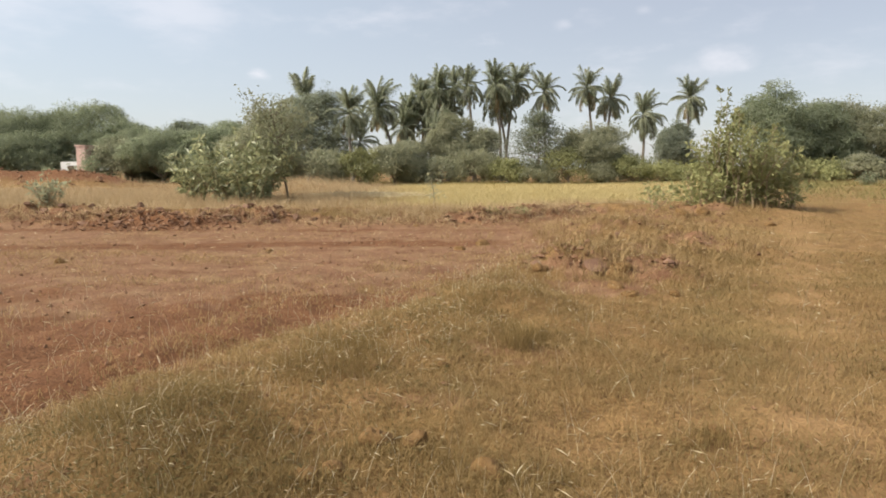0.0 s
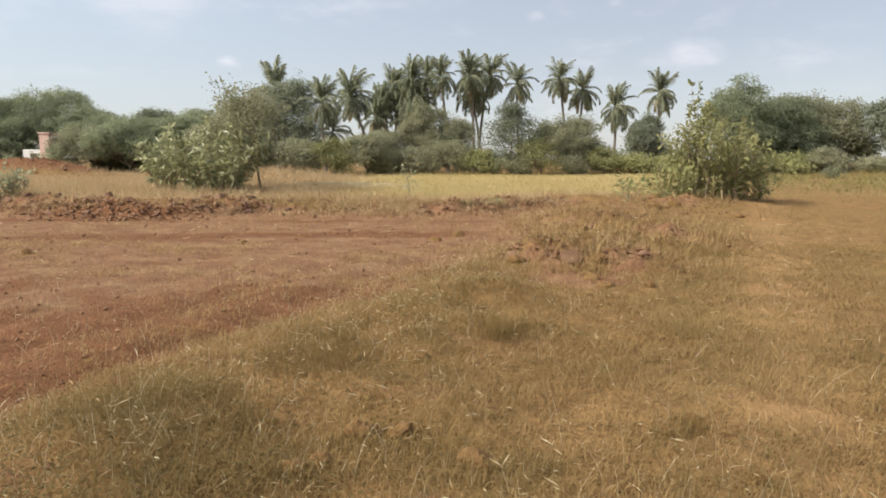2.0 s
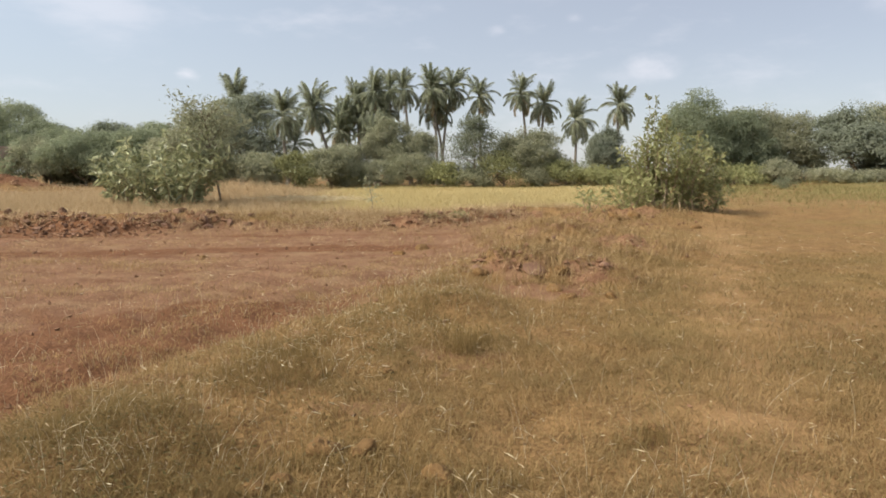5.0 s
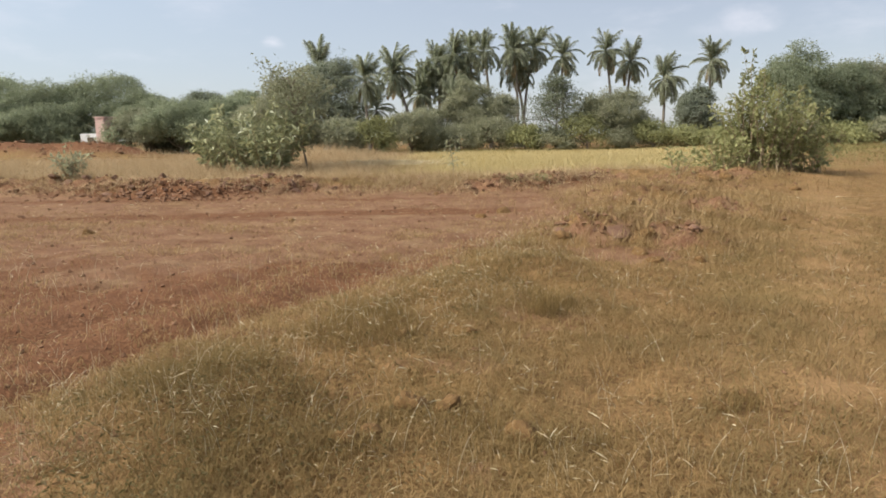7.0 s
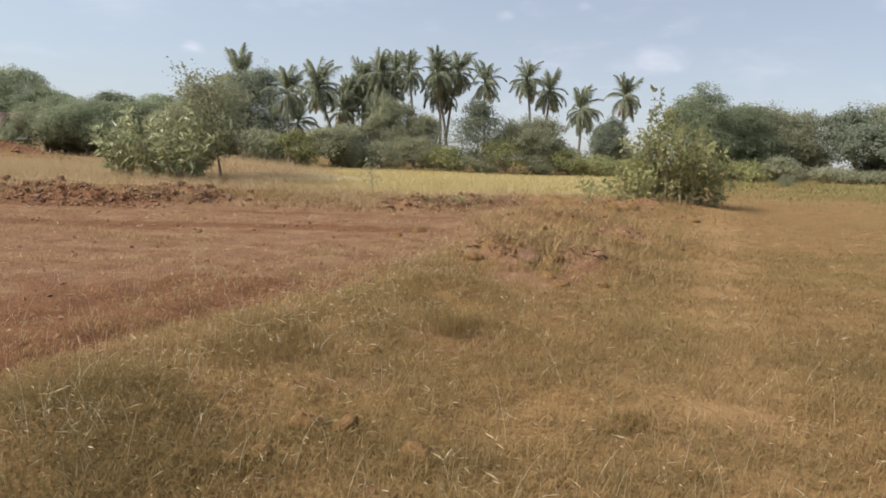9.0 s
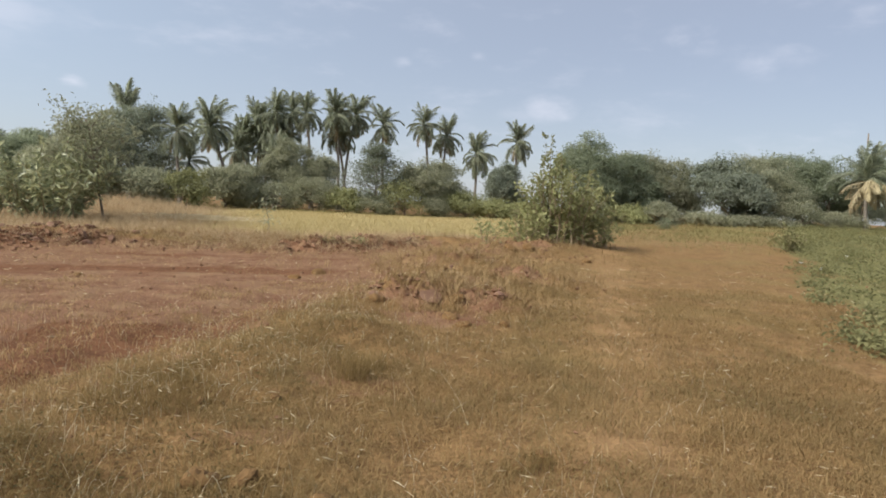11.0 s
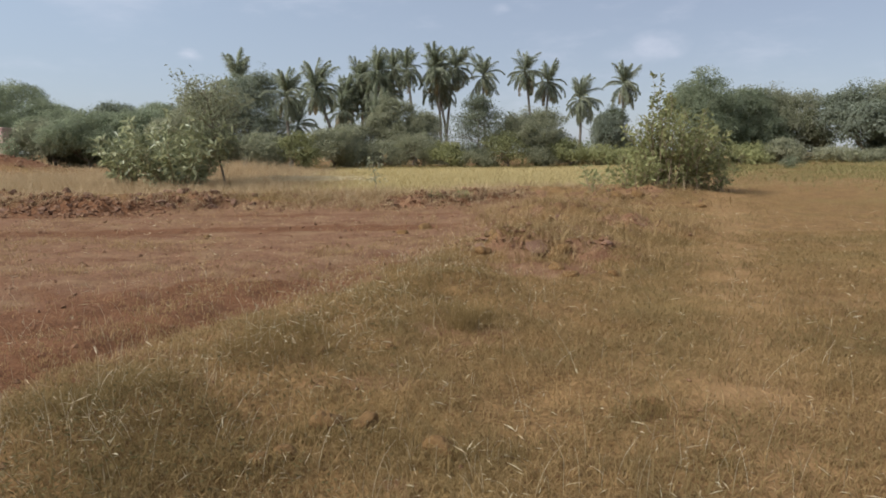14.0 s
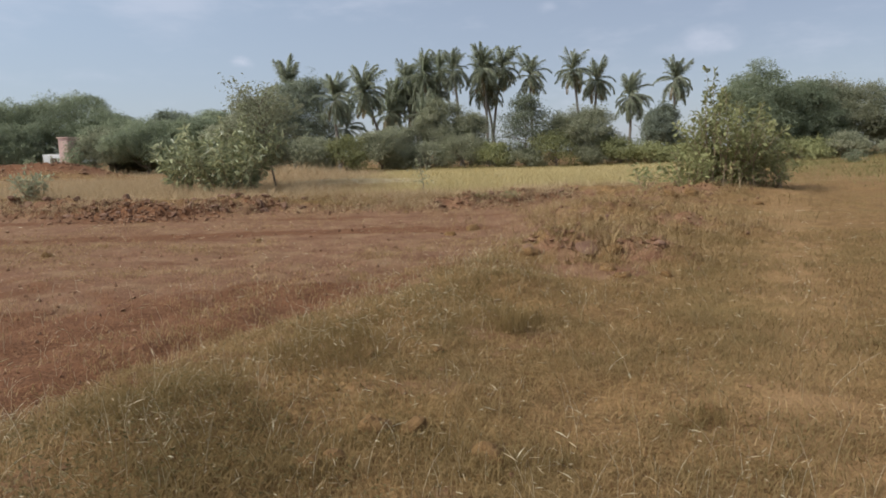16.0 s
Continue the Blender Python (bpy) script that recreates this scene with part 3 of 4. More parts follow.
MIDDLE_PALMS = [((0.7, 82, 11.5), (1.7, 82), TALL, 24, 0.88, 1),
                ((4.2, 82, 11.6), (5.0, 82), "bushy coconut palm with a long hanging crown", 30, 0.95, 3),
                ((4.7, 84, 9.7), (5.9, 84), "shorter coconut palm below taller crowns", 30, 0.98, 4),
                ((7.0, 85, 12.0), (5.4, 85), "tall leaning coconut palm with a thin curved trunk", 24, 0.95, 2),
                ((10.2, 83, 10.8), (10.6, 83), TALL, 22, 0.9, 1),
                ((15.6, 84, 11.4), (17.0, 84), "tall coconut palm with a narrow hanging crown", 24, 0.88, 2)]
RIGHT_PALMS = [((19.0, 86, 10.4), (18.6, 86), TALL, 24, 0.92, 2),
               ((21.6, 80, 7.8), (21.8, 80), "coconut palm with a bare straight trunk above the shrubs", 26, 0.95, 2),
               ((28.3, 84, 10.0), (28.2, 84), TALL, 24, 0.95, 2),
               ((-2.9, 74, 5.8), (-2.4, 74), "young coconut palm with pale arching fronds among shrubs", 14, 0.9, 5),
               ((-11.6, 76, 4.6), (-11.2, 76), "young coconut palm half hidden behind shrubs", 16, 0.9, 3),
               ((56.2, 56.0, 6.0), (56.5, 56.0), "squat coconut palm with a drooping skirt of browned fronds", 26, 1.22, 20)]
for i, (hub, foot, label, n, size, dry) in enumerate(LEFT_PALMS + MIDDLE_PALMS + RIGHT_PALMS):
    coconut_palm(hub, foot, label, n, size, dry, i)

# ---- broadleaf trees ----


def flakes(soup, p, normal, length, width, r):
    """Small flat leaves, one triangle each, facing along their normals."""
    n = len(p)
    t1 = unit(np.cross(normal, r.normal(size=(n, 3))))
    t2 = np.cross(normal, t1)
    L, W = length[:, None], width[:, None]
    v = np.stack([p - t1 * L * 0.5, p + t1 * L * 0.5, p + t2 * W], 1)
    soup.add(v.reshape(-1, 3), np.arange(n * 3).reshape(-1, 3))


def crown_mesh(name, blobs, clumps, per, leaf, material, seed, ragged=1.0):
    """A crown: clumps of small leaves over and inside rounded lobes. blobs: x, y, z, rx, ry, rz."""
    r = np.random.default_rng(seed)
    soup = Soup()
    vol = np.array([b[3] * b[4] + b[4] * b[5] + b[3] * b[5] for b in blobs])
    for b, share in zip(blobs, vol / vol.sum()):
        n = max(4, int(clumps * share))
        d = unit(r.normal(size=(n, 3)))
        d[:, 2] = np.where(d[:, 2] < -0.4, -d[:, 2], d[:, 2])
        rad = np.where(r.random(n) < 0.22, 0.45 + 0.4 * r.random(n), 0.88 + 0.16 * r.random(n))
        rad = np.where(r.random(n) < 0.03 * ragged, 1.04 + 0.22 * r.random(n) ** 1.5, rad)
        rough = min(2.0, 0.5 + 0.5 * ragged)
        rad = rad * (1 - 0.18 * rough + 0.34 * rough * vnoise(d[:, 0] * 1.7 + b[0] * 3, d[:, 2] * 1.7 + d[:, 1], 1.6, seed))
        c = np.array(b[:3]) + d * rad[:, None] * np.array(b[3:])
        m = n * per
        out = np.repeat(d, per, 0)
        pos = np.repeat(c, per, 0) + np.clip(r.normal(size=(m, 3)), -1.7, 1.7) * leaf * np.array([1.75, 1.75, 1.2])
        normal = unit(out * 0.8 + np.array([0, 0, 0.45]) + r.normal(size=(m, 3)) * 0.55)
        k = np.nonzero((d[:, 2] > 0.0) & (rad > 0.8))[0][::12]
        if ragged > 1.5 and len(k):
            # leafy shoots that stand out of the crown
            q = 12
            way = unit(d[k] * 0.6 + np.array([0, 0, 0.9]) + r.normal(size=(len(k), 3)) * 0.3)
            step = (np.arange(q) / q)[None, :, None] * (leaf * (1.5 + 3.0 * r.random(len(k))))[:, None, None]
            ps = (c[k][:, None] + way[:, None] * step).reshape(-1, 3) + r.normal(size=(len(k) * q, 3)) * leaf * 0.35
            flakes(soup, ps, unit(r.normal(size=ps.shape)), np.full(len(ps), leaf), np.full(len(ps), leaf * 0.7), r)
        flakes(soup, pos, normal, leaf * (0.7 + 0.7 * r.random(m)), leaf * (0.5 + 0.4 * r.random(m)), r)
    return soup.mesh(name, material)


def limb_mesh(name, tops, h0, r0, seed, lean=(0, 0)):
    """A trunk that forks into limbs towards the lobes of the crown."""
    r = np.random.default_rng(seed)
    soup = Soup()
    fork = np.array([lean[0], lean[1], h0])
    t = np.linspace(0, 1, 7)[:, None]
    path = np.array([0, 0, -0.2]) * (1 - t) + fork * t + r.normal(size=(7, 3)) * 0.03 * h0 * t * (1 - t)
    tube(soup, path, r0 * (1.25 - 0.5 * t[:, 0] + 0.5 * np.exp(-t[:, 0] * 9)), 8, 0.15)
    for top in tops:
        top = np.array(top, float)
        mid = fork * 0.5 + top * 0.5 + r.normal(size=3) * 0.12 * np.linalg.norm(top - fork)
        p = fork * (1 - t) ** 2 + 2 * mid * t * (1 - t) + top * t ** 2
        tube(soup, p, r0 * 0.55 * (1 - 0.8 * t[:, 0]), 6, 0.1)
        for k in range(3):
            a = p[3 + k]
            e = a + r.normal(size=3) * 0.28 * np.linalg.norm(top - fork) + np.array([0, 0, 0.15])
            tube(soup, a * (1 - t) + e * t, r0 * 0.22 * (1 - 0.8 * t[:, 0]), 4)
    return soup.mesh(name, M_BARK, True)


def broadleaf_tree(x, y, top, width, material, label, seed, leaf=0.2, clumps=420, per=28, lobes=10, category="tree", name="broadleaf_tree", low=0.25, ragged=1.0):
    """A rounded tree: crown lobes scattered between its foot and its top."""
    r = np.random.default_rng(500 + seed)
    z0 = gz(x, y)
    h = top - z0
    tree = thing(name, pose(x, y, z0), label, category)
    w = width / 2
    d = width / 2
    blobs = [(0, 0, h * (0.5 + low * 0.4), w * 0.78, d * 0.78, h * (0.46 - low * 0.4))]
    for k in range(lobes):
        a = k * 2.4 + 1.6 * r.random()
        zz = h * (low + 0.15 + (0.72 - low) * ((k * 0.618) % 1))
        rr = (0.55 + 0.15 * r.random()) * math.sqrt(max(0.15, 1 - (max(0, zz / h - 0.45) / 0.62) ** 2))
        s = (0.24 + 0.28 * r.random())
        blobs.append((math.cos(a) * w * rr, math.sin(a) * d * rr, zz, w * s, d * s, min(h * 0.26, w * s, (h - zz) * 0.92)))
    tops = [np.array(b[:3]) * np.array([0.8, 0.8, 0.95]) for b in blobs[1:6]]
    part("trunk", limb_mesh("trunk", tops, h * (low + 0.12), 0.03 * h + 0.03, seed), tree)
    part("crown", crown_mesh("crown", blobs, clumps, per, leaf, material, seed, ragged), tree)
    return tree


DOME = "broad dome-shaped dark green tree at the field's edge"
WEST_TREES = [(-57, 76, 9.3, 14, M_LEAF_MID, DOME, 1),
              (-50, 75, 8.5, 11, M_LEAF_MID, DOME, 31),
              (-39.4, 77, 7.0, 9.5, M_LEAF_MID, "rounded green tree in a tree line", 32),
              (-44.5, 79, 9.65, 14, M_LEAF_MID, "tall dome-shaped green tree above its neighbours", 2),
              (-55, 70, 6.0, 11, M_LEAF_MID, DOME, 3),
              (-36.0, 74, 6.0, 8, M_LEAF_MID, "mid-green rounded tree in a tree line", 4),
              (-30.6, 73, 6.7, 5.5, M_LEAF_DARK, "narrow dark tree with a spiky top", 5),
              (-33.0, 92, 8.5, 9, M_LEAF_MID, "distant green dome of a tree behind others", 6),
              (-31.4, 69, 5.5, 8, M_LEAF_MID, "low rounded green tree in a hedge line", 7),
              (-35.8, 71, 5.0, 8, M_LEAF_OLIVE, "low olive-green tree in a hedge line", 8),
              (-47.2, 71, 5.6, 10, M_LEAF_MID, "low rounded green tree in a hedge line", 9),
              (-26.3, 70, 5.8, 8, M_LEAF_MID, "rounded green tree in a hedge line", 10),
              (-21.0, 66, 5.2, 7, M_LEAF_OLIVE, "olive rounded tree in a hedge line", 28)]
GROVE_TREES = [(-16.3, 72, 9.9, 9.4, M_LEAF_DARK, "large dense dark green tree", 11),
               (-16.6, 57, 6.4, 5.5, M_LEAF_OLIVE, "olive-green tree in front of a dark tree", 12),
               (-11.7, 57, 3.0, 3.6, M_LEAF_OLIVE, "low olive shrubby tree at a field's edge", 13),
               (-6.3, 63, 3.7, 4.4, M_LEAF_OLIVE, "low olive shrubby tree at a field's edge", 14),
               (-5.2, 70, 4.3, 5, M_LEAF_OLIVE, "olive leafy tree beneath the palms", 15),
               (-0.8, 71, 7.2, 5.6, M_LEAF_OLIVE, "tall olive-green tree beneath palm crowns", 16),
               (2.4, 71, 5.8, 5.0, M_LEAF_OLIVE, "olive leafy tree beneath the palms", 17),
               (13.8, 67, 5.8, 7.2, M_LEAF_OLIVE, "rounded olive-green tree at the field's edge", 19),
               (22.8, 71, 6.2, 4.0, M_LEAF_DARK, "small dark round tree beside palms", 20),
               (27.3, 58, 8.5, 7.5, M_LEAF_MID, "leafy green tree in a tall hedge line", 21)]
EAST_TREES = [(34.6, 63, 7.5, 6.5, M_LEAF_OLIVE, "olive-green tree in a tall hedge line", 34),
              (31.5, 60, 7.5, 7.0, M_LEAF_MID, "leafy green tree in a tall hedge line", 22),
              (37.5, 62, 7.1, 7.5, M_LEAF_OLIVE, "olive-green tree in a tall hedge line", 23),
              (41.5, 57, 7.0, 7.5, M_LEAF_DARK, "dark-leaved tree in a tall hedge line", 24),
              (48.5, 61, 8.1, 8, M_LEAF_OLIVE, "olive-green tree in a tall hedge line", 25),
              (55.5, 66, 9.2, 8, M_LEAF_MID, "tall green tree in a hedge line", 26),
              (57.5, 62, 8.6, 8, M_LEAF_MID, "leafy green tree behind a drooping palm", 27),
              (66, 62, 9.4, 8, M_LEAF_MID, "leafy green tree behind a drooping palm", 29),
              (73, 64, 9.4, 9, M_LEAF_MID, "leafy green tree in a tall hedge line", 33)]
for x, y, top, w, mat, label, seed in WEST_TREES + GROVE_TREES + EAST_TREES:
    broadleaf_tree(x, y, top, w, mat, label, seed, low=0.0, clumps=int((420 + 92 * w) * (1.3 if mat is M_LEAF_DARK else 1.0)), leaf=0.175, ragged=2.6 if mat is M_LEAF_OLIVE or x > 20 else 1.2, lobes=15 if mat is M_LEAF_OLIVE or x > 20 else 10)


# Added backdrop of foliage that blocks the sky gaps under the trees.
def far_woods():
    r = np.random.default_rng(77)
    blobs = []
    for k in range(95):
        x = -95 + 2.4 * k + r.normal() * 0.8
        h = (2.4 + 0.9 * r.random()) * (1 + 1.6 * float(sstep(30, 55, x)) + 0.7 * float(sstep(-30, -50, x)))
        blobs.append((x, 104 + 6 * r.random(), float(height(x, 106)) + h * 0.45, 1.9, 1.5, h * 0.55))
    tagged(new("far_woods", crown_mesh("far_woods", blobs, 2200, 14, 0.32, M_LEAF_MID, 78)), "low green foliage added beyond the grove to close sky gaps", "woods", kind="stuff")


far_woods()

# low shrubs along the far edge of the field
EDGE = [(-8.75, 57, 4.4, 2.6, M_LEAF_LIGHT),
        (-5.4, 65.5, 3.2, 4.2, M_LEAF_OLIVE),
        (-1.8, 66, 3.0, 4.2, M_LEAF_OLIVE),
        (1.6, 66, 3.0, 4.0, M_LEAF_OLIVE),
        (4.6, 65, 3.0, 3.8, M_LEAF_LIGHT),
        (7.6, 64.5, 2.4, 3.6, M_LEAF_OLIVE),
        (10.4, 64, 2.8, 3.8, M_LEAF_LIGHT),
        (13.4, 63.5, 2.2, 3.6, M_LEAF_OLIVE),
        (16.4, 63.5, 2.3, 3.6, M_LEAF_LIGHT),
        (19.4, 63, 2.5, 3.8, M_LEAF_LIGHT),
        (22.4, 62, 2.7, 3.8, M_LEAF_LIGHT)]
EDGE_EAST = [(25.2, 55, 2.6, 3.6, M_LEAF_OLIVE),
             (29.0, 55, 2.4, 4.2, M_LEAF_LIGHT),
             (33.0, 55, 2.2, 4.2, M_LEAF_OLIVE),
             (37.4, 54, 2.2, 4.4, M_LEAF_OLIVE),
             (43.0, 54, 2.4, 4.6, M_LEAF_OLIVE),
             (49.0, 56, 2.8, 5.0, M_LEAF_OLIVE),
             (54.5, 57, 2.8, 4.4, M_LEAF_OLIVE),
             (60.5, 57, 3.0, 5.0, M_LEAF_OLIVE),
             (66, 58, 3.0, 5.5, M_LEAF_OLIVE)]
for i, (x, y, top, w, mat) in enumerate(EDGE + EDGE_EAST):
    top *= (0.72, 1.25, 0.9, 1.12, 0.8)[i % 5]
    w *= (1.3, 0.85, 1.15)[i % 3]
    broadleaf_tree(x, y, top, w, mat, "light yellow-green shrub at the field's far edge" if mat is M_LEAF_LIGHT else "olive shrub at the field's far edge", 60 + i, name="shrub", category="shrub",
                   low=0.0, clumps=240, per=20, leaf=0.17, lobes=9, ragged=2.5)

# ---- nearer shrubs ----


def stem_shrub(x, y, h, spread, stems, per_stem, leaf, material, label, seed, start=0.15, droop=0.15, upright=0.0, slim=0.52, foot_width=0.1, nodes=0):
    """A shrub of many curved stems that spring from one foot, leaves set along them, in whorls where nodes are given."""
    r = np.random.default_rng(900 + seed)
    shrub = thing("shrub", pose(x, y, gz(x, y) - 0.03), label, "shrub")
    green = Soup()
    for k in range(stems):
        wood = Soup()
        a = k * 2.399 + r.random() * 0.6
        reach = spread * math.sqrt((k + 0.5) / stems) * (0.75 + 0.35 * r.random())
        tall = h * (0.55 + 0.45 * r.random()) * (1 - (0.45 - upright) * (reach / spread) ** 2)
        t = np.linspace(0, 1, 9)[:, None]
        end = np.array([math.cos(a) * reach, math.sin(a) * reach, tall])
        midp = np.array([end[0] * 0.55, end[1] * 0.55, tall * 0.5])
        foot = np.array([math.cos(a), math.sin(a), 0]) * foot_width * (0.3 + 0.7 * r.random())
        p = foot * (1 - t) ** 2 + 2 * midp * t * (1 - t) + end * t ** 2 + r.normal(size=(9, 3)) * 0.012 * h * t
        tube(wood, p, (0.007 + 0.004 * h) * (1.1 - t[:, 0]), 5)
        n = per_stem
        u = start + (1 - start) * r.random(n) ** 0.8
        if nodes:
            u = np.clip((np.floor(u * nodes) + 0.9) / nodes + r.normal(size=n) * 0.012, 0, 1)
        b = np.stack([np.interp(u, t[:, 0], p[:, c]) for c in range(3)], 1)
        off = unit(r.normal(size=(n, 3)) + np.array([0, 0, 0.1]))
        twig = leaf * (0.1 + (0.5 if nodes else 2.2) * r.random(n) * (0.4 + 0.6 * np.sin(u * math.pi)))
        b2 = b + off * twig[:, None]
        for q in range(0, n, 4):
            tube(wood, np.stack([b[q], (b[q] + b2[q]) / 2, b2[q]]), [0.006, 0.005, 0.003], 3)
        way = off + np.array([0, 0, 0.25]) + r.normal(size=(n, 3)) * 0.35
        size = leaf * (0.65 + 0.7 * r.random(n))
        leaves(green, b2, way, size, size * slim, 0.2, droop, True)
        part("stem", wood.mesh("stem", M_TWIG, True), shrub)
    part("foliage", green.mesh("foliage", material), shrub)
    return shrub


BROAD = "spreading shrub with large bright yellow-green leaves on the bank"
LOW = "low leafy shrub beside a tall one"
WEED = "little leafy weed on top of the bank"
stem_shrub(-7.75, 23.7, 2.8, 2.4, 46, 62, 0.235, M_LEAF_BROAD, BROAD, 1, 0.04, 0.25, 0.2, 0.32, 1.1, 10)
stem_shrub(-9.75, 24.2, 2.0, 1.1, 14, 44, 0.24, M_LEAF_BROAD, "smaller broad-leaved shrub beside a spreading one", 2, 0.1, 0.3, 0.4, 0.32, 0.3, 6)
stem_shrub(9.15, 21.8, 3.3, 1.9, 46, 70, 0.16, M_LEAF_LIGHT, "tall loose shrub with upright shoots on the field border", 3, 0.04, 0.15, 0.05, 0.45, 1.0)
stem_shrub(8.55, 21.6, 3.85, 0.55, 7, 90, 0.15, M_LEAF_LIGHT, "upright leafy shoots rising through a loose shrub", 13, 0.2, 0.15, 0.42, 0.4, 0.25, 14)
stem_shrub(10.6, 21.9, 1.7, 1.2, 18, 44, 0.15, M_LEAF_LIGHT, LOW, 14, 0.04, 0.15, 0.2, 0.45, 0.6)
stem_shrub(7.75, 21.4, 1.5, 1.1, 16, 40, 0.15, M_LEAF_LIGHT, LOW, 4, 0.04, 0.15, 0.2, 0.45, 0.5)
stem_shrub(-12.45, 19.6, 1.2, 0.7, 12, 30, 0.12, M_LEAF_OLIVE, "small lone leafy bush on the rocky bank", 5, 0.1)
stem_shrub(6.2, 21.0, 1.15, 0.8, 9, 18, 0.13, M_LEAF_LIGHT, "loose leafy weed in the dry grass", 6, 0.3)
stem_shrub(20.6, 24.2, 1.3, 1.0, 14, 60, 0.11, M_LEAF_CROP, "green bush at the edge of the crop", 7, 0.05)
stem_shrub(27.3, 45.0, 1.0, 0.9, 12, 50, 0.12, M_LEAF_MID, "small bush in the grass", 8, 0.05)
stem_shrub(1.9, 19.9, 0.35, 0.35, 7, 16, 0.07, M_LEAF_LIGHT, WEED, 9, 0.2)
stem_shrub(1.0, 19.5, 0.28, 0.25, 6, 12, 0.06, M_LEAF_LIGHT, WEED, 10, 0.2)
HUT_SCREEN = "thin leafy shrub in front of a pink hut"
for x, y, h, w, stems, n, mat, seed in ((-39.3, 66.0, 2.6, 1.0, 8, 26, M_LEAF_OLIVE, 21), (-38.0, 66.4, 4.5, 0.9, 10, 42, M_LEAF_OLIVE, 22), (-37.3, 66.0, 3.8, 1.3, 16, 46, M_LEAF_MID, 23), (-41.9, 66.2, 2.6, 0.9, 12, 40, M_LEAF_MID, 24)):
    stem_shrub(x, y, h, w, stems, n, 0.22, mat, HUT_SCREEN, seed, 0.08)


def slender_tree(x, y, h, crown_w, material, label, seed, lean, limbs=26, per=95, girth=0.06, leaf=0.13, rise=0.35, taper=0.75, first=0.32):
    r = np.random.default_rng(1500 + seed)
    z0 = gz(x, y)
    tree = thing("slender_tree", pose(x, y, z0), label, "tree")
    wood, green = Soup(), Soup()
    t = np.linspace(0, 1, 12)[:, None]
    top = np.array([lean, 0.1, h * 0.95])
    p = top * t + np.array([0.12, 0, -0.1]) * (1 - t) + r.normal(size=(12, 3)) * 0.02
    tube(wood, p, girth * (1.08 - t[:, 0]), 7, 0.1)
    for k in range(limbs):
        u = first + (0.98 - first) * k / limbs
        b = np.array([np.interp(u, t[:, 0], p[:, c]) for c in range(3)])
        a = k * 2.4
        L = crown_w * 0.55 * (1.05 - taper * abs(u - 0.62 + 0.3 * (taper > 1))) * (0.7 + 0.5 * r.random())
        e = b + np.array([math.cos(a) * L, math.sin(a) * L, L * (rise + 0.4 * r.random())])
        m = (b + e) / 2 + np.array([0, 0, 0.10 * L])
        q = b * (1 - t) ** 2 + 2 * m * t * (1 - t) + e * t ** 2
        branch = Soup()
        tube(branch, q, 0.33 * girth * (1.1 - t[:, 0]), 5)
        part("branch", branch.mesh("branch", M_BARK, True), tree)
        n = per
        v = 0.25 + 0.75 * r.random(n)
        c = np.stack([np.interp(v, t[:, 0], q[:, j]) for j in range(3)], 1) + r.normal(size=(n, 3)) * leaf * 1.3
        size = leaf * (0.6 + 0.8 * r.random(n))
        leaves(green, c, r.normal(size=(n, 3)) + np.array([0, 0, 0.1]), size, size * 0.5, 0.15, 0.2)
    part("trunk", wood.mesh("trunk", M_BARK, True), tree, "thin dark trunk")
    part("crown", green.mesh("crown", material), tree)


slender_tree(-6.42, 24.4, 3.6, 2.4, M_LEAF_OLIVE, "slender young tree with a loose grey-green crown", 1, -0.50, 36, 92, 0.045)
slender_tree(7.6, 66, 7.3, 7.0, M_LEAF_DARK, "young feathery tree with open tiers of branches and sky gaps", 3, 0.1, 60, 150, 0.10, 0.20, 0.05, 1.25, 0.16)
slender_tree(-0.9, 22.0, 1.25, 0.35, M_LEAF_OLIVE, "thin bare sapling standing in the grass", 2, -0.05, 9, 7, 0.018)

mast = thing("dead_palm_stem", pose(57.9, 58.0, gz(57.9, 58.0)), "bare dark dead palm stem rising above the hedge", "dead palm")
dead = Soup()
steps = np.linspace(0, 1, 9)
tube(dead, np.stack([0.08 * np.sin(steps * 4), 0 * steps, -0.1 + 10.2 * steps], 1), 0.12 - 0.05 * steps, 7, 0.15)
part("stem", dead.mesh("stem", M_BARK, True), mast)

# ---- hut glimpsed between the trees ----


def box_mesh(name, size, material, bevel=0.02):
    bm = bmesh.new()
    bmesh.ops.create_cube(bm, size=1)
    bmesh.ops.scale(bm, vec=size, verts=bm.verts)
    bmesh.ops.bevel(bm, geom=bm.edges[:], offset=bevel, segments=1, affect="EDGES")
    me = bpy.data.meshes.new(name)
    bm.to_mesh(me)
    bm.free()
    me.materials.append(material)
    return me


hut = thing("hut", pose(-40.25, 69.5, gz(-40.25, 69.5)), "small pink and white limewashed hut between trees", "hut")
part("wall", box_mesh("wall", (1.0, 2.4, 4.0), M_PINK), hut, "pink limewashed wall", pose(0.5, 0, 1.9))
part("wall", box_mesh("wall", (1.8, 2.2, 2.4), M_WHITE), hut, "white limewashed wall", pose(-0.91, 0, 1.1))
part("roof", box_mesh("roof", (1.2, 2.6, 0.12), M_PINK), hut, "flat pink roof slab", pose(0.5, 0, 3.97))
part("door", box_mesh("door", (0.7, 0.06, 1.9), M_DOOR), hut, "dark wooden door", pose(-0.7, -1.13, 0.95))

# ---- clods ----


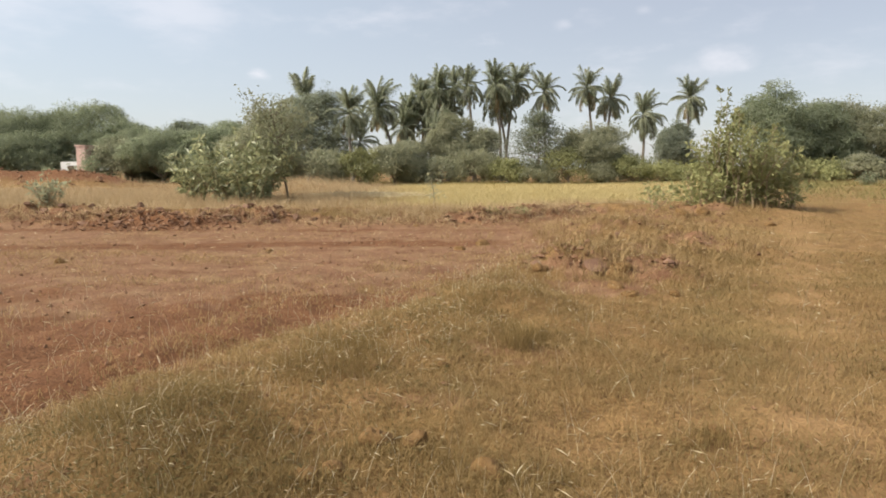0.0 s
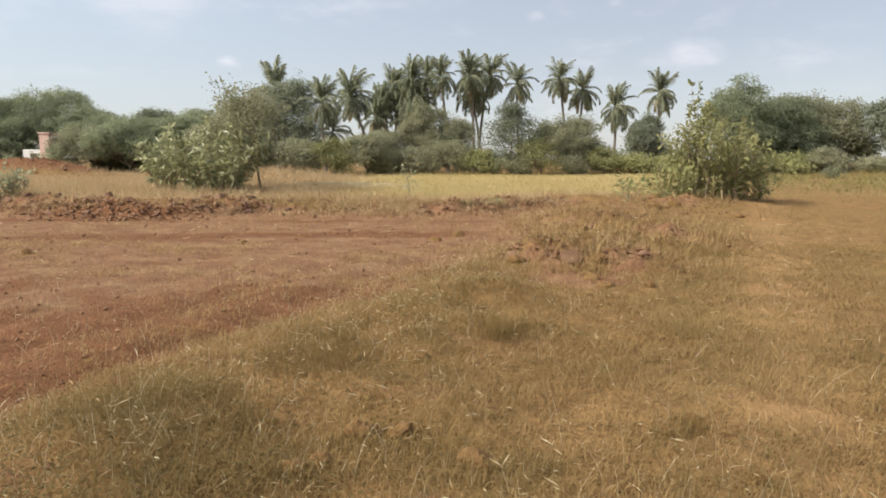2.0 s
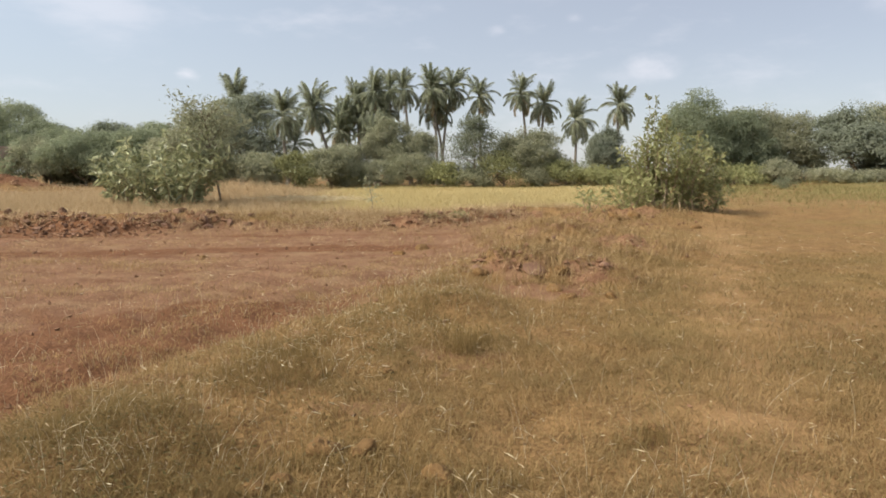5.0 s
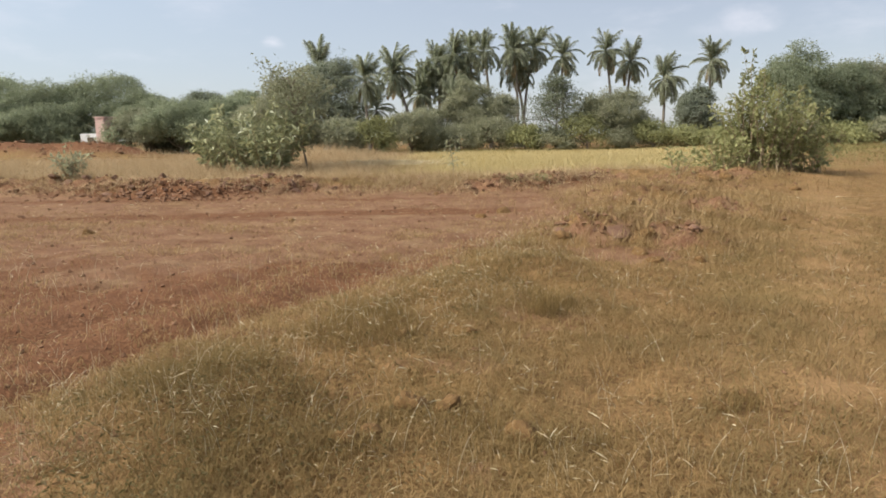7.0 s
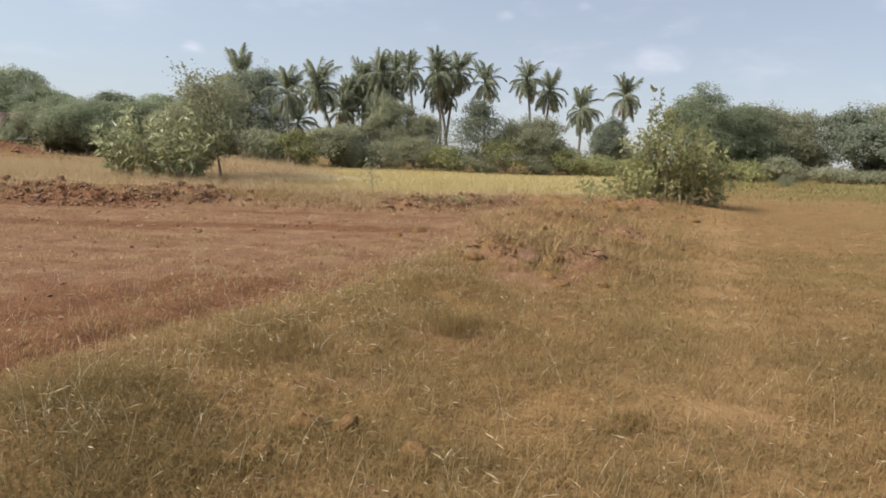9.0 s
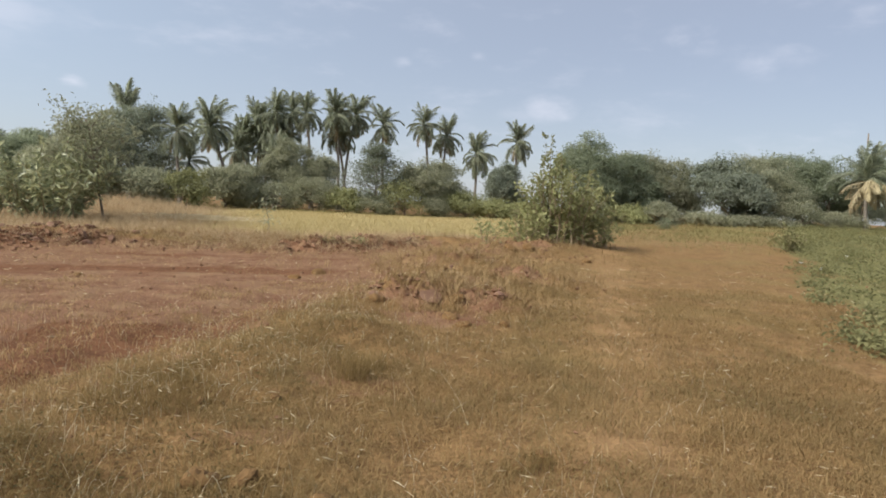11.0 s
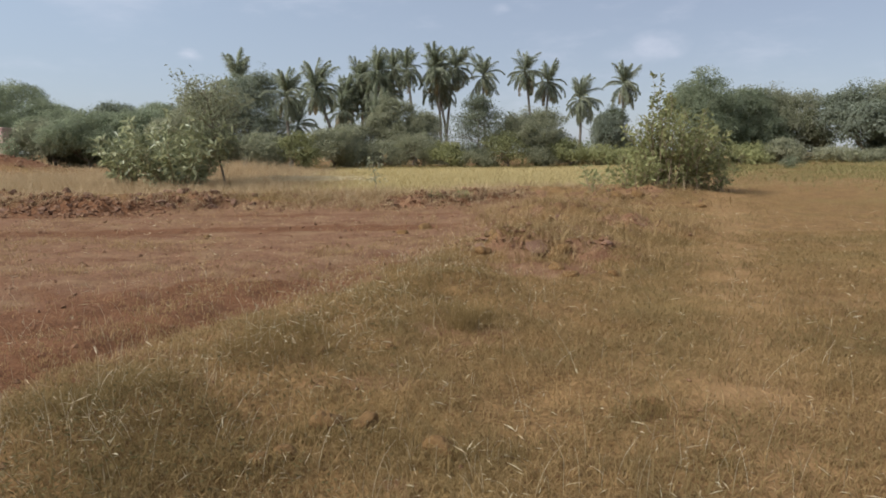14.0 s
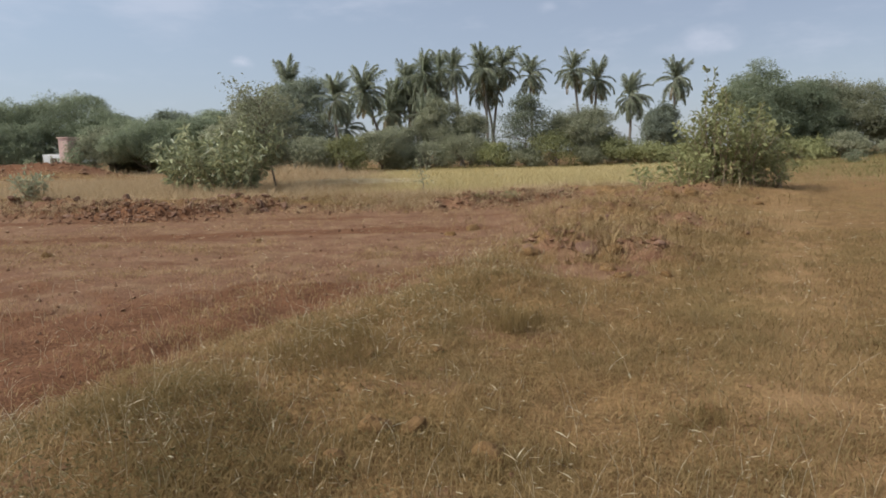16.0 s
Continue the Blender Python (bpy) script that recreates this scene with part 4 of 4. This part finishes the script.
def clod_mesh(seed, detail):
    r = np.random.default_rng(seed)
    bm = bmesh.new()
    bmesh.ops.create_icosphere(bm, subdivisions=detail, radius=1.0)
    cut = [(Vector(r.normal(size=3)).normalized(), 0.40 + 0.35 * r.random()) for _ in range(9)]
    for v in bm.verts:
        for d, k in cut:
            e = v.co.dot(d)
            if e > k:
                v.co -= d * (e - k)
        v.co *= 1 + 0.16 * (r.random() - 0.5)
        v.co.z *= 0.72
    me = bpy.data.meshes.new("earth_clod")
    bm.to_mesh(me)
    bm.free()
    me.materials.append(M_CLOD)
    return me


def lump_mesh(seed):
    """A weathered, rounded lump of earth with a crumbly skin."""
    r = np.random.default_rng(seed)
    bm = bmesh.new()
    bmesh.ops.create_icosphere(bm, subdivisions=3, radius=1.0)
    waves = [(Vector(r.normal(size=3)) * f, r.random() * 6.28, a) for f, a in ((1.2, 0.15), (1.6, 0.12), (2.6, 0.08), (3.4, 0.06), (6.5, 0.045), (9.0, 0.04))]
    cut = [(Vector(r.normal(size=3)).normalized(), 0.78 + 0.2 * r.random()) for _ in range(3)]
    for v in bm.verts:
        c = v.co.copy()
        k = 1 + sum(a * math.sin(c.dot(d) + p) for d, p, a in waves) + 0.07 * (r.random() - 0.5)
        v.co = c * k
        for d, lim in cut:
            e = v.co.dot(d)
            if e > lim:
                v.co -= d * (e - lim) * 0.8
        v.co.z *= 0.7
    me = bpy.data.meshes.new("earth_clod")
    bm.to_mesh(me)
    bm.free()
    me.materials.append(M_LUMP)
    return me


LUMPS = [lump_mesh(400 + i) for i in range(6)]
CLODS = [clod_mesh(200 + i, 1 + i % 2) for i in range(6)]
CHIPS = []
for i in range(6):
    r = np.random.default_rng(300 + i)
    corner = np.array([(1, 0, 0), (-1, 0, 0), (0, 1, 0), (0, -1, 0), (0, 0, 0.8), (0, 0, -0.8)], float) * (0.75 + 0.5 * r.random((6, 1))) + r.normal(size=(6, 3)) * 0.2
    CHIPS.append((corner, np.array([(0, 2, 4), (2, 1, 4), (1, 3, 4), (3, 0, 4), (2, 0, 5), (1, 2, 5), (3, 1, 5), (0, 3, 5)])))


def clod(x, y, size, label, sink=0.25, shapes=CLODS):
    ob = new("earth_clod", shapes[int(rng.integers(6))])
    ob.matrix_world = pose(x, y, gz(x, y) + size * (0.6 - sink), *(rng.normal(size=2) * 20), rng.random() * 360) @ Matrix.Diagonal((size * (0.8 + 0.5 * rng.random()), size, size * (0.8 + 0.4 * rng.random()), 1))
    return tagged(ob, label, "clod", "clods of turned earth")


# x, y, half-width, height over half-width
NEAR_LUMPS = [(-0.36, 3.57, 0.070, 1.35), (-0.18, 3.59, 0.075, 0.8), (-0.63, 3.09, 0.075, 1.1), (-0.52, 3.16, 0.06, 0.9), (0.24, 3.24, 0.085, 0.7),
              (1.56, 3.79, 0.06, 0.7), (1.35, 3.65, 0.05, 0.7), (-0.87, 5.58, 0.08, 0.9), (-0.53, 4.74, 0.05, 0.9), (-0.05, 4.84, 0.045, 1.0), (1.67, 4.95, 0.05, 0.8), (1.60, 3.06, 0.04, 0.8)]
FAR_LUMPS = [(2.08, 8.41, 0.12), (1.21, 9.14, 0.12), (2.09, 7.78, 0.10), (1.99, 6.83, 0.08), (2.61, 7.78, 0.09), (2.3, 9.0, 0.11),
             (3.37, 12.97, 0.15), (3.66, 12.46, 0.16), (2.88, 12.70, 0.13), (3.59, 9.69, 0.07), (3.79, 11.88, 0.14), (0.54, 13.25, 0.13), (0.07, 12.55, 0.11),
             (-6.55, 10.69, 0.10), (-3.54, 12.35, 0.07), (-1.1, 17.6, 0.09), (5.8, 17.2, 0.18), (6.6, 18.0, 0.16), (8.0, 17.2, 0.14)]
for x, y, w, tall in NEAR_LUMPS:
    ob = clod(x, y, w, "reddish-brown lump of hard earth in dry grass", shapes=LUMPS)
    ob.matrix_world = pose(x, y, gz(x, y) + w * 0.10 * tall, *(rng.normal(size=2) * 9), rng.random() * 360) @ Matrix.Diagonal((w * 1.1, w * 1.1, w * tall * 1.3, 1))
for x, y, w in FAR_LUMPS:
    clod(x, y, w, "reddish-brown lump of hard earth in dry grass", 0.68, LUMPS)
slab = clod(1.90, 9.20, 0.24, "tilted slab of pale hard earth on a mound", shapes=CLODS)
slab.matrix_world = pose(1.95, 9.12, gz(1.95, 9.12) + 0.07, 38, -14, 20) @ Matrix.Diagonal((0.20, 0.17, 0.07, 1))
for k in range(130):
    x = -16.5 + 12.4 * rng.random() ** 0.7
    u = 0.1 + 2.2 * rng.random()
    y = u + float(bank_foot(x))
    clod(x, y, 0.06 + 0.13 * rng.random() ** 2, "dark reddish clod heaped on the plot's bank", 0.4)
for k in range(24):
    x = -0.6 + 4.4 * rng.random()
    clod(x, float(bank_foot(x)) + 1.6 * rng.random(), 0.05 + 0.10 * rng.random() ** 2, "dark reddish clod heaped on the plot's bank")


for a, b, r, h in MOUNDS[0:5] + MOUNDS[7:9]:
    for k in range(9):
        q, d = rng.random() * 6.28, r * 0.9 * math.sqrt(rng.random())
        clod(a + math.cos(q) * d, b + math.sin(q) * d, 0.03 + 0.07 * rng.random() ** 2.5, "reddish-brown lump of hard earth on a mound", 0.55)


def scattered_clods():
    soup = Soup()
    n = 7500
    y = 3.0 + 19 * rng.random(n) ** 1.3
    x = -1.0 * y - 1.5 + (2.0 * y + 3) * rng.random(n)
    s, f, _, _, _ = zones(x, y)
    keep = rng.random(n) < (0.03 + 0.22 * s + 0.7 * f)
    for x0, y0 in zip(x[keep], y[keep]):
        co, fa = CHIPS[int(rng.integers(6))]
        r = (0.008 + 0.026 * rng.random() ** 4) * (0.7 + y0 / 24)
        a = rng.random() * 6.28
        R = np.array([[math.cos(a), -math.sin(a), 0], [math.sin(a), math.cos(a), 0], [0, 0, 1]])
        soup.add(co @ R * r + np.array([x0, y0, gz(x0, y0) + r * 0.3]), fa)
    # rubble: on the bank, on the mounds, on the far heap
    n = 6500
    xb = -19 + 23.5 * rng.random(n)
    yb = rng.normal(size=n) * 0.75 + 1.0 + bank_foot(xb)
    keep = rng.random(n) < 0.10 + 1.2 * zones(xb, yb)[1]
    rubble = [(xb[keep], yb[keep], 0.022 + 0.055 * rng.random(keep.sum()) ** 2)]
    for a, b, r, h in MOUNDS[0:5] + MOUNDS[7:9]:
        n = int(220 * r)
        xm, ym = a + rng.normal(size=n) * r * 0.55, b + rng.normal(size=n) * r * 0.5
        rubble.append((xm, ym, 0.012 + 0.045 * rng.random(n) ** 3))
    n = 900
    rubble.append((-26 - 34 * rng.random(n), 52 + rng.normal(size=n) * 2.4, 0.04 + 0.14 * rng.random(n) ** 2.5))
    x, y, s = (np.concatenate(c) for c in zip(*rubble))
    for x0, y0, z0, r in zip(x, y, height(x, y), s):
        co, fa = CHIPS[int(rng.integers(6))]
        a = rng.random() * 6.28
        R = np.array([[math.cos(a), -math.sin(a), 0], [math.sin(a), math.cos(a), 0], [0, 0, 1]])
        soup.add(co @ R * r + np.array([x0, y0, z0 + r * 0.15]), fa)
    tagged(new("scattered_clods", soup.mesh("scattered_clods", M_CRUMB)), "crumbs and small lumps of red earth on the plot", "clods", kind="stuff")


scattered_clods()

# ---- grasses ----


def scatter(n, x0, x1, y0, y1):
    return x0 + (x1 - x0) * rng.random(n), y0 + (y1 - y0) * rng.random(n)


BANDS = [(-4.5, 5.5, 2.0, 6.0), (-9.5, 9.5, 6.0, 12.0), (-17, 16, 12.0, 20.0)]


def meadow(name, label, material, counts, hgt, wid, density, lean=0.7, bands=BANDS):
    soup = Soup()
    for (x0, x1, y0, y1), n, grow in zip(bands, counts, (1.0, 1.25, 1.7, 2.4, 3.0)):
        x, y = scatter(n, x0, x1, y0, y1)
        d, tall = density(x, y)
        if name == "dry_grass" and y0 == 2.0:
            y = y0 - 1.2 + (y1 - y0 + 1.2) * rng.random(n)
            d, tall = density(x, y)
            d = d * sstep(0.8, 2.8, y)
        k = rng.random(n) < d
        x, y, tall = x[k], y[k], tall[k]
        p = np.stack([x, y, height(x, y)], 1)
        h = hgt * tall * (0.45 + 0.8 * rng.random(len(x)))
        blades(soup, p, h, wid * grow * (0.6 + 0.8 * rng.random(len(x))), lean, simple=y0 > 11 or y0 < 0)
    return tagged(new(name, soup.mesh(name, material)), label, "grass", kind="stuff")


def d_short(x, y):
    s, f, ye, cr, pa = zones(x, y)
    clump = fbm(x, y, 1.3, 61)
    d = (1 - s) * (1 - 0.75 * pa) * (0.45 + 0.9 * sstep(0.3, 0.7, clump)) * (1 - cr * 0.6)
    return d, 0.55 + 0.9 * clump


TUFTS = [(0.62, 5.75, 0.35), (-1.75, 3.25, 0.5), (-1.25, 3.05, 0.45), (-1.45, 3.75, 0.4), (-0.30, 6.6, 0.35), (0.25, 6.9, 0.35), (-0.15, 3.15, 0.3), (-0.75, 3.5, 0.3), (1.9, 9.6, 0.4), (-2.0, 3.9, 0.35)]


def d_green(x, y):
    s, f, ye, cr, pa = zones(x, y)
    b = bund_side(x, y)
    clump = sstep(0.42, 0.68, fbm(x, y, 1.0, 91))
    ridge = np.exp(-((b - 0.9) / 1.0) ** 2)
    tuft = np.clip(sum(np.exp(-((x - a) ** 2 + (y - c) ** 2) / (r * r)) for a, c, r in TUFTS) * (0.4 + 1.2 * fbm(x, y, 4.0, 97)), 0, 1)
    d = (1 - s) ** 0.7 * (ridge * (0.2 + 0.8 * clump) + 0.35 * clump + 0.45 * tuft)
    return d, 0.6 + 0.6 * clump * ridge + 0.35 * tuft


def d_sparse(x, y):
    s, f, ye, cr, pa = zones(x, y)
    clump = sstep(0.35, 0.75, fbm(x, y, 0.9, 33))
    rim = np.exp(-((bund_side(x, y) + 0.7) / 1.0) ** 2) * sstep(0.35, 0.6, fbm(x, y, 1.7, 35))
    return s * ((1 - 0.8 * f) * (0.12 + 0.9 * clump) + 1.1 * rim), 0.6 + 0.7 * clump - 0.2 * rim


meadow("dry_grass", "short dry olive and straw grass on the field border", M_GRASS, (118000, 126000, 84000, 95000, 45000), 0.070, 0.0045, d_short, 1.7, BANDS + [(3, 42, 20.0, 46.0), (-6, 7.5, -3.5, 2.6)])
meadow("bund_grass", "taller greenish grass tufts along the plot's border", M_GRASS_GREEN, (80000, 55000, 30000), 0.100, 0.0042, d_green, 1.5)
meadow("stubble_grass", "thin pale dry grass on ploughed red soil", M_STRAW, (46000, 58000, 60000), 0.078, 0.0042, d_sparse, 1.4)


def d_weeds(x, y):
    patch = sum(np.exp(-((x - a) ** 2 + (y - b) ** 2) / (r * r)) for a, b, r in ((2.1, 9.6, 1.1), (3.0, 8.9, 0.8), (3.6, 14.4, 2.2), (4.9, 16.8, 2.2), (6.6, 19.6, 2.2), (9.0, 21.4, 2.0), (2.6, 10.9, 0.9), (4.4, 12.2, 1.1), (-3.4, 19.6, 1.6), (-1.4, 19.8, 1.6)))
    return np.clip(patch, 0, 1) * sstep(0.3, 0.7, fbm(x, y, 1.6, 131)), 0.5 + 0.9 * fbm(x, y, 0.9, 132)


meadow("dry_weeds", "brown dried weeds over the earth mounds", M_STRAW, (30000, 50000), 0.27, 0.008, d_weeds, 1.2, [(-1, 8, 7.5, 15), (-6, 12, 15, 24)])


def d_bank(x, y):
    u = bank_depth(x, y)
    return np.exp(-((u - 1.2) / 0.9) ** 2) * (1 - sstep(4, 5, x)) * sstep(0.30, 0.58, fbm(x, y, 0.9, 141)) * (1 - 0.55 * sstep(-9.5, -8, x) * (1 - sstep(-6, -4.5, x))), 0.5 + 0.9 * fbm(x, y, 1.5, 142)


meadow("bank_grass", "thin dry grass growing over the earth bank", M_STRAW_TALL, (70000,), 0.32, 0.011, d_bank, 1.3, [(-19, 5, 17.5, 22.5)])


def d_terrace(x, y):
    s, f, ye, cr, pa = zones(x, y)
    u = bank_depth(x, y)
    clump = fbm(x, y, 0.5, 55)
    hump = np.exp(-(((x + 9.5) / 4) ** 2 + ((y - 41) / 8.0) ** 2))
    d = (1 - s) * (1 - ye) * (1 - cr) * sstep(0.6, 2.0, u) * (0.35 + 0.9 * clump)
    right = sstep(3, 9, x - 0.25 * (y - 20)) * (1 - 0.25 * sstep(45, 60, y))
    return d * (1 - 0.5 * right), (0.6 + 0.8 * clump + 0.5 * hump) * (1 - 0.82 * right) * (1 - 0.45 * sstep(-4, 0, x))


FAR = [(-22, 20, 19.0, 27.0), (-36, 34, 27.0, 44.0), (-55, 62, 44.0, 66.0)]
meadow("tall_straw_grass", "tall dry straw-coloured grass behind the bank", M_STRAW_TALL, (66000, 70000, 50000), 0.48, 0.015, d_terrace, 0.8, FAR)


def d_yellow(x, y):
    s, f, ye, cr, pa = zones(x, y)
    return ye, 0.8 + 0.4 * fbm(x, y, 0.2, 12)


meadow("ripe_field", "ripe yellow grass crop filling a level field", M_YELLOW, (28000, 70000, 52000), 0.26, 0.018, d_yellow, 0.8, [(-8, 12, 20, 27), (-12, 20, 27, 44), (-18, 32, 44, 68)])


def d_olive(x, y):
    s, f, ye, cr, pa = zones(x, y)
    right = sstep(8, 16, x - 0.2 * (y - 20)) * sstep(20, 46, y)
    hedge = sstep(60, 63.5, y) * (1 - sstep(66, 68, y)) * sstep(-14, -10, x)
    clump = fbm(x, y, 0.35, 221)
    return (1 - 0.4 * cr) * (right * (0.1 + 0.9 * sstep(0.35, 0.65, clump)) + 0.8 * hedge), (0.45 + 0.8 * clump) * (0.6 + 0.5 * sstep(30, 55, y) + 0.8 * hedge)


meadow("olive_weeds", "low olive-green weeds spreading towards the hedge", M_GRASS_OLIVE, (40000, 46000, 26000), 0.42, 0.024, d_olive, 0.8, [(8, 34, 20, 32), (8, 56, 32, 48), (-14, 72, 48, 67)])


def crop_patch():
    soup, white = Soup(), Soup()
    n = 4200
    y = 6 + 54 * rng.random(n) ** 1.6
    x = np.interp(y, [0, 7, 12.8, 24.7, 40, 80], [4.6, 6.9, 11.4, 20.5, 33, 66]) + 26 * rng.random(n) ** 1.3
    c = zones(x, y)[3]
    k = rng.random(n) < c * (1.1 * fbm(x, y, 0.8, 7))
    x, y = x[k], y[k]
    m = 30
    h = (0.22 + 0.32 * rng.random(len(x))) * np.clip((x - np.interp(y, [0, 7, 12.8, 24.7, 40, 80], [4.6, 6.9, 11.4, 20.5, 33, 66])) / 2.5, 0.35, 1)
    p = np.stack([x, y, height(x, y)], 1)
    base = np.repeat(p, m, 0) + rng.normal(size=(len(x) * m, 3)) * np.array([0.17, 0.17, 0]) + np.array([0, 0, 1]) * (np.repeat(h, m) * (0.15 + 0.9 * rng.random(len(x) * m)))[:, None]
    leaves(soup, base, rng.normal(size=base.shape) * np.array([1, 1, 0.5]), 0.060 + 0.050 * rng.random(len(base)), 0.060, 0.15, 0.2)
    blades(soup, p, h * 1.05, 0.012, 0.2)
    tagged(new("cotton_crop", soup.mesh("cotton_crop", M_LEAF_CROP)), "low leafy green cotton crop at the field's side", "crop", kind="stuff")
    pick = rng.choice(len(x), min(50, len(x)), replace=False)
    for i in pick:
        b = np.repeat(p[i][None], 7, 0) + rng.normal(size=(7, 3)) * 0.02 + np.array([0, 0, h[i] * 1.02])
        leaves(white, b, rng.normal(size=(7, 3)) + np.array([0, 0, 0.4]), 0.038, 0.034, 0.3, 0.1, True)
    tagged(new("cotton_bolls", white.mesh("cotton_bolls", M_WHITE)), "white open cotton bolls on the crop", "cotton", kind="stuff")


crop_patch()


def low_weeds():
    """A mat of small-leaved weeds over the border's ridge, with pale leaf tips."""
    soup = Soup()
    n = 52000
    x, y = scatter(n, -4.2, 2.2, 2.1, 8.5)
    b = bund_side(x, y)
    mat = 0.9 * np.exp(-((x + 1.4) / 0.95) ** 2 - ((y - 3.1) / 1.2) ** 2) * (0.35 + 0.9 * fbm(x, y, 2.2, 173)) + 0.35 * np.exp(-((b - 0.8) / 0.8) ** 2) * sstep(0.40, 0.62, fbm(x, y, 1.2, 171))
    keep = rng.random(n) < np.clip(mat, 0, 1) * (0.3 + 0.9 * sstep(0.3, 0.6, fbm(x, y, 5.0, 172)))
    x, y, mat = x[keep], y[keep], np.clip(mat[keep], 0, 1)
    k = len(x)
    p = np.stack([x, y, height(x, y) + 0.02 + (0.04 + 0.08 * mat) * rng.random(k)], 1)
    leaves(soup, p, rng.normal(size=(k, 3)) * np.array([1, 1, 0.5]) + np.array([0, 0, 0.3]), 0.012 + 0.024 * rng.random(k) ** 1.5, 0.008 + 0.006 * rng.random(k), 0.2, 0.2)
    tagged(new("low_weeds", soup.mesh("low_weeds", M_WEED)), "mat of small-leaved greyish weeds on the plot's border", "weeds", kind="stuff")


low_weeds()


def border_tufts():
    """Upright tufts of blades beside the lumps of the border."""
    soup = Soup()
    for x, y, tall, wide, n in tuple((x, y - w * 0.9, 0.06 + w * k * 0.6, w * 2.0, 170) for x, y, w, k in NEAR_LUMPS) + ((0.56, 5.45, 0.36, 0.13, 190), (0.72, 5.75, 0.22, 0.20, 150), (-0.75, 5.35, 0.15, 0.12, 130), (-0.30, 6.35, 0.14, 0.16, 140), (0.25, 6.7, 0.16, 0.18, 150),
                                (-0.55, 3.35, 0.15, 0.14, 150), (0.0, 3.35, 0.13, 0.16, 150), (-0.30, 3.42, 0.12, 0.16, 170), (-0.62, 2.98, 0.12, 0.14, 150), (0.24, 3.10, 0.10, 0.16, 170), (0.62, 3.2, 0.11, 0.16, 140), (1.5, 3.66, 0.09, 0.16, 130), (1.95, 6.75, 0.11, 0.18, 130)):
        p = np.stack([x + rng.normal(size=n) * wide * 0.55, y + rng.normal(size=n) * wide * 0.55, np.zeros(n)], 1)
        p[:, 2] = height(p[:, 0], p[:, 1])
        blades(soup, p, tall * (0.3 + 0.7 * rng.random(n) ** 1.4), 0.0045, 0.6)
    tagged(new("border_tufts", soup.mesh("border_tufts", M_GRASS_GREEN)), "upright olive grass tufts beside lumps of earth", "grass", kind="stuff")


border_tufts()


def straw_litter():
    soup = Soup()
    n = 20000
    y = 2.6 + 13 * rng.random(n) ** 1.5
    x = -0.9 * y - 1 + (1.9 * y + 2) * rng.random(n)
    b = bund_side(x, y)
    keep = rng.random(n) < 0.10 + 0.55 * np.exp(-((b - 0.8) / 1.3) ** 2) * sstep(0.32, 0.66, fbm(x, y, 1.5, 9))
    x, y = x[keep], y[keep]
    p = np.stack([x, y, height(x, y) + 0.03 + 0.07 * rng.random(len(x))], 1)
    way = rng.normal(size=p.shape) * np.array([1, 1, 0.45])
    L = 0.025 + 0.075 * rng.random(len(x)) ** 2.5
    leaves(soup, p, way, L * (0.8 + y / 14), (0.0022 + 0.0028 * rng.random(len(x))) * (0.7 + y / 7), 0.2, 0.1)
    # cut straw lying pale at the near edge of the ripe field
    n = 1500
    x, y = -3.4 + rng.normal(size=n) * 1.0, 25.6 + rng.normal(size=n) * 0.7
    p = np.stack([x, y, height(x, y) + 0.22 + 0.12 * rng.random(n)], 1)
    leaves(soup, p, rng.normal(size=p.shape) * np.array([1, 1, 0.2]), 0.12 + 0.16 * rng.random(n), 0.025, 0.2, 0.1)
    tagged(new("straw_litter", soup.mesh("straw_litter", M_LITTER)), "pale broken straws lying in the grass", "straw", kind="stuff")


straw_litter()


def stalks():
    soup = Soup()
    t = np.linspace(0, 1, 7)[:, None]
    for k in range(1400):
        y = 2.7 + 5.5 * rng.random() ** 1.6
        x = -0.75 * y + (1.5 * y) * rng.random() ** 1.2
        if k > 600:
            y = 3.2 + 7.0 * rng.random() ** 1.3
            x = float(np.interp(y, [3.5, 4.9, 6.2, 7.5, 9.6, 10.5], [-2.3, -1.75, -0.95, -0.5, 0.3, 1.15])) + 0.5 + rng.normal() * 0.8
        L = 0.08 + (0.26 if k < 600 else 0.14) * rng.random() ** 2
        a = rng.random() * 6.28
        e = np.array([math.cos(a), math.sin(a), 0]) * L * (0.1 + 0.9 * rng.random() ** 2)
        b = np.array([x, y, gz(x, y)])
        p = b + e * t ** 1.6 + np.array([0, 0, L]) * (t - 0.45 * rng.random() * t ** 3)
        tube(soup, p, (0.0007 + 0.0001 * y) * (1.2 - 0.7 * t[:, 0]), 3)
    tagged(new("dry_stalks", soup.mesh("dry_stalks", M_LITTER)), "long thin pale grass stalks arching over the soil", "stalks", kind="stuff")


stalks()
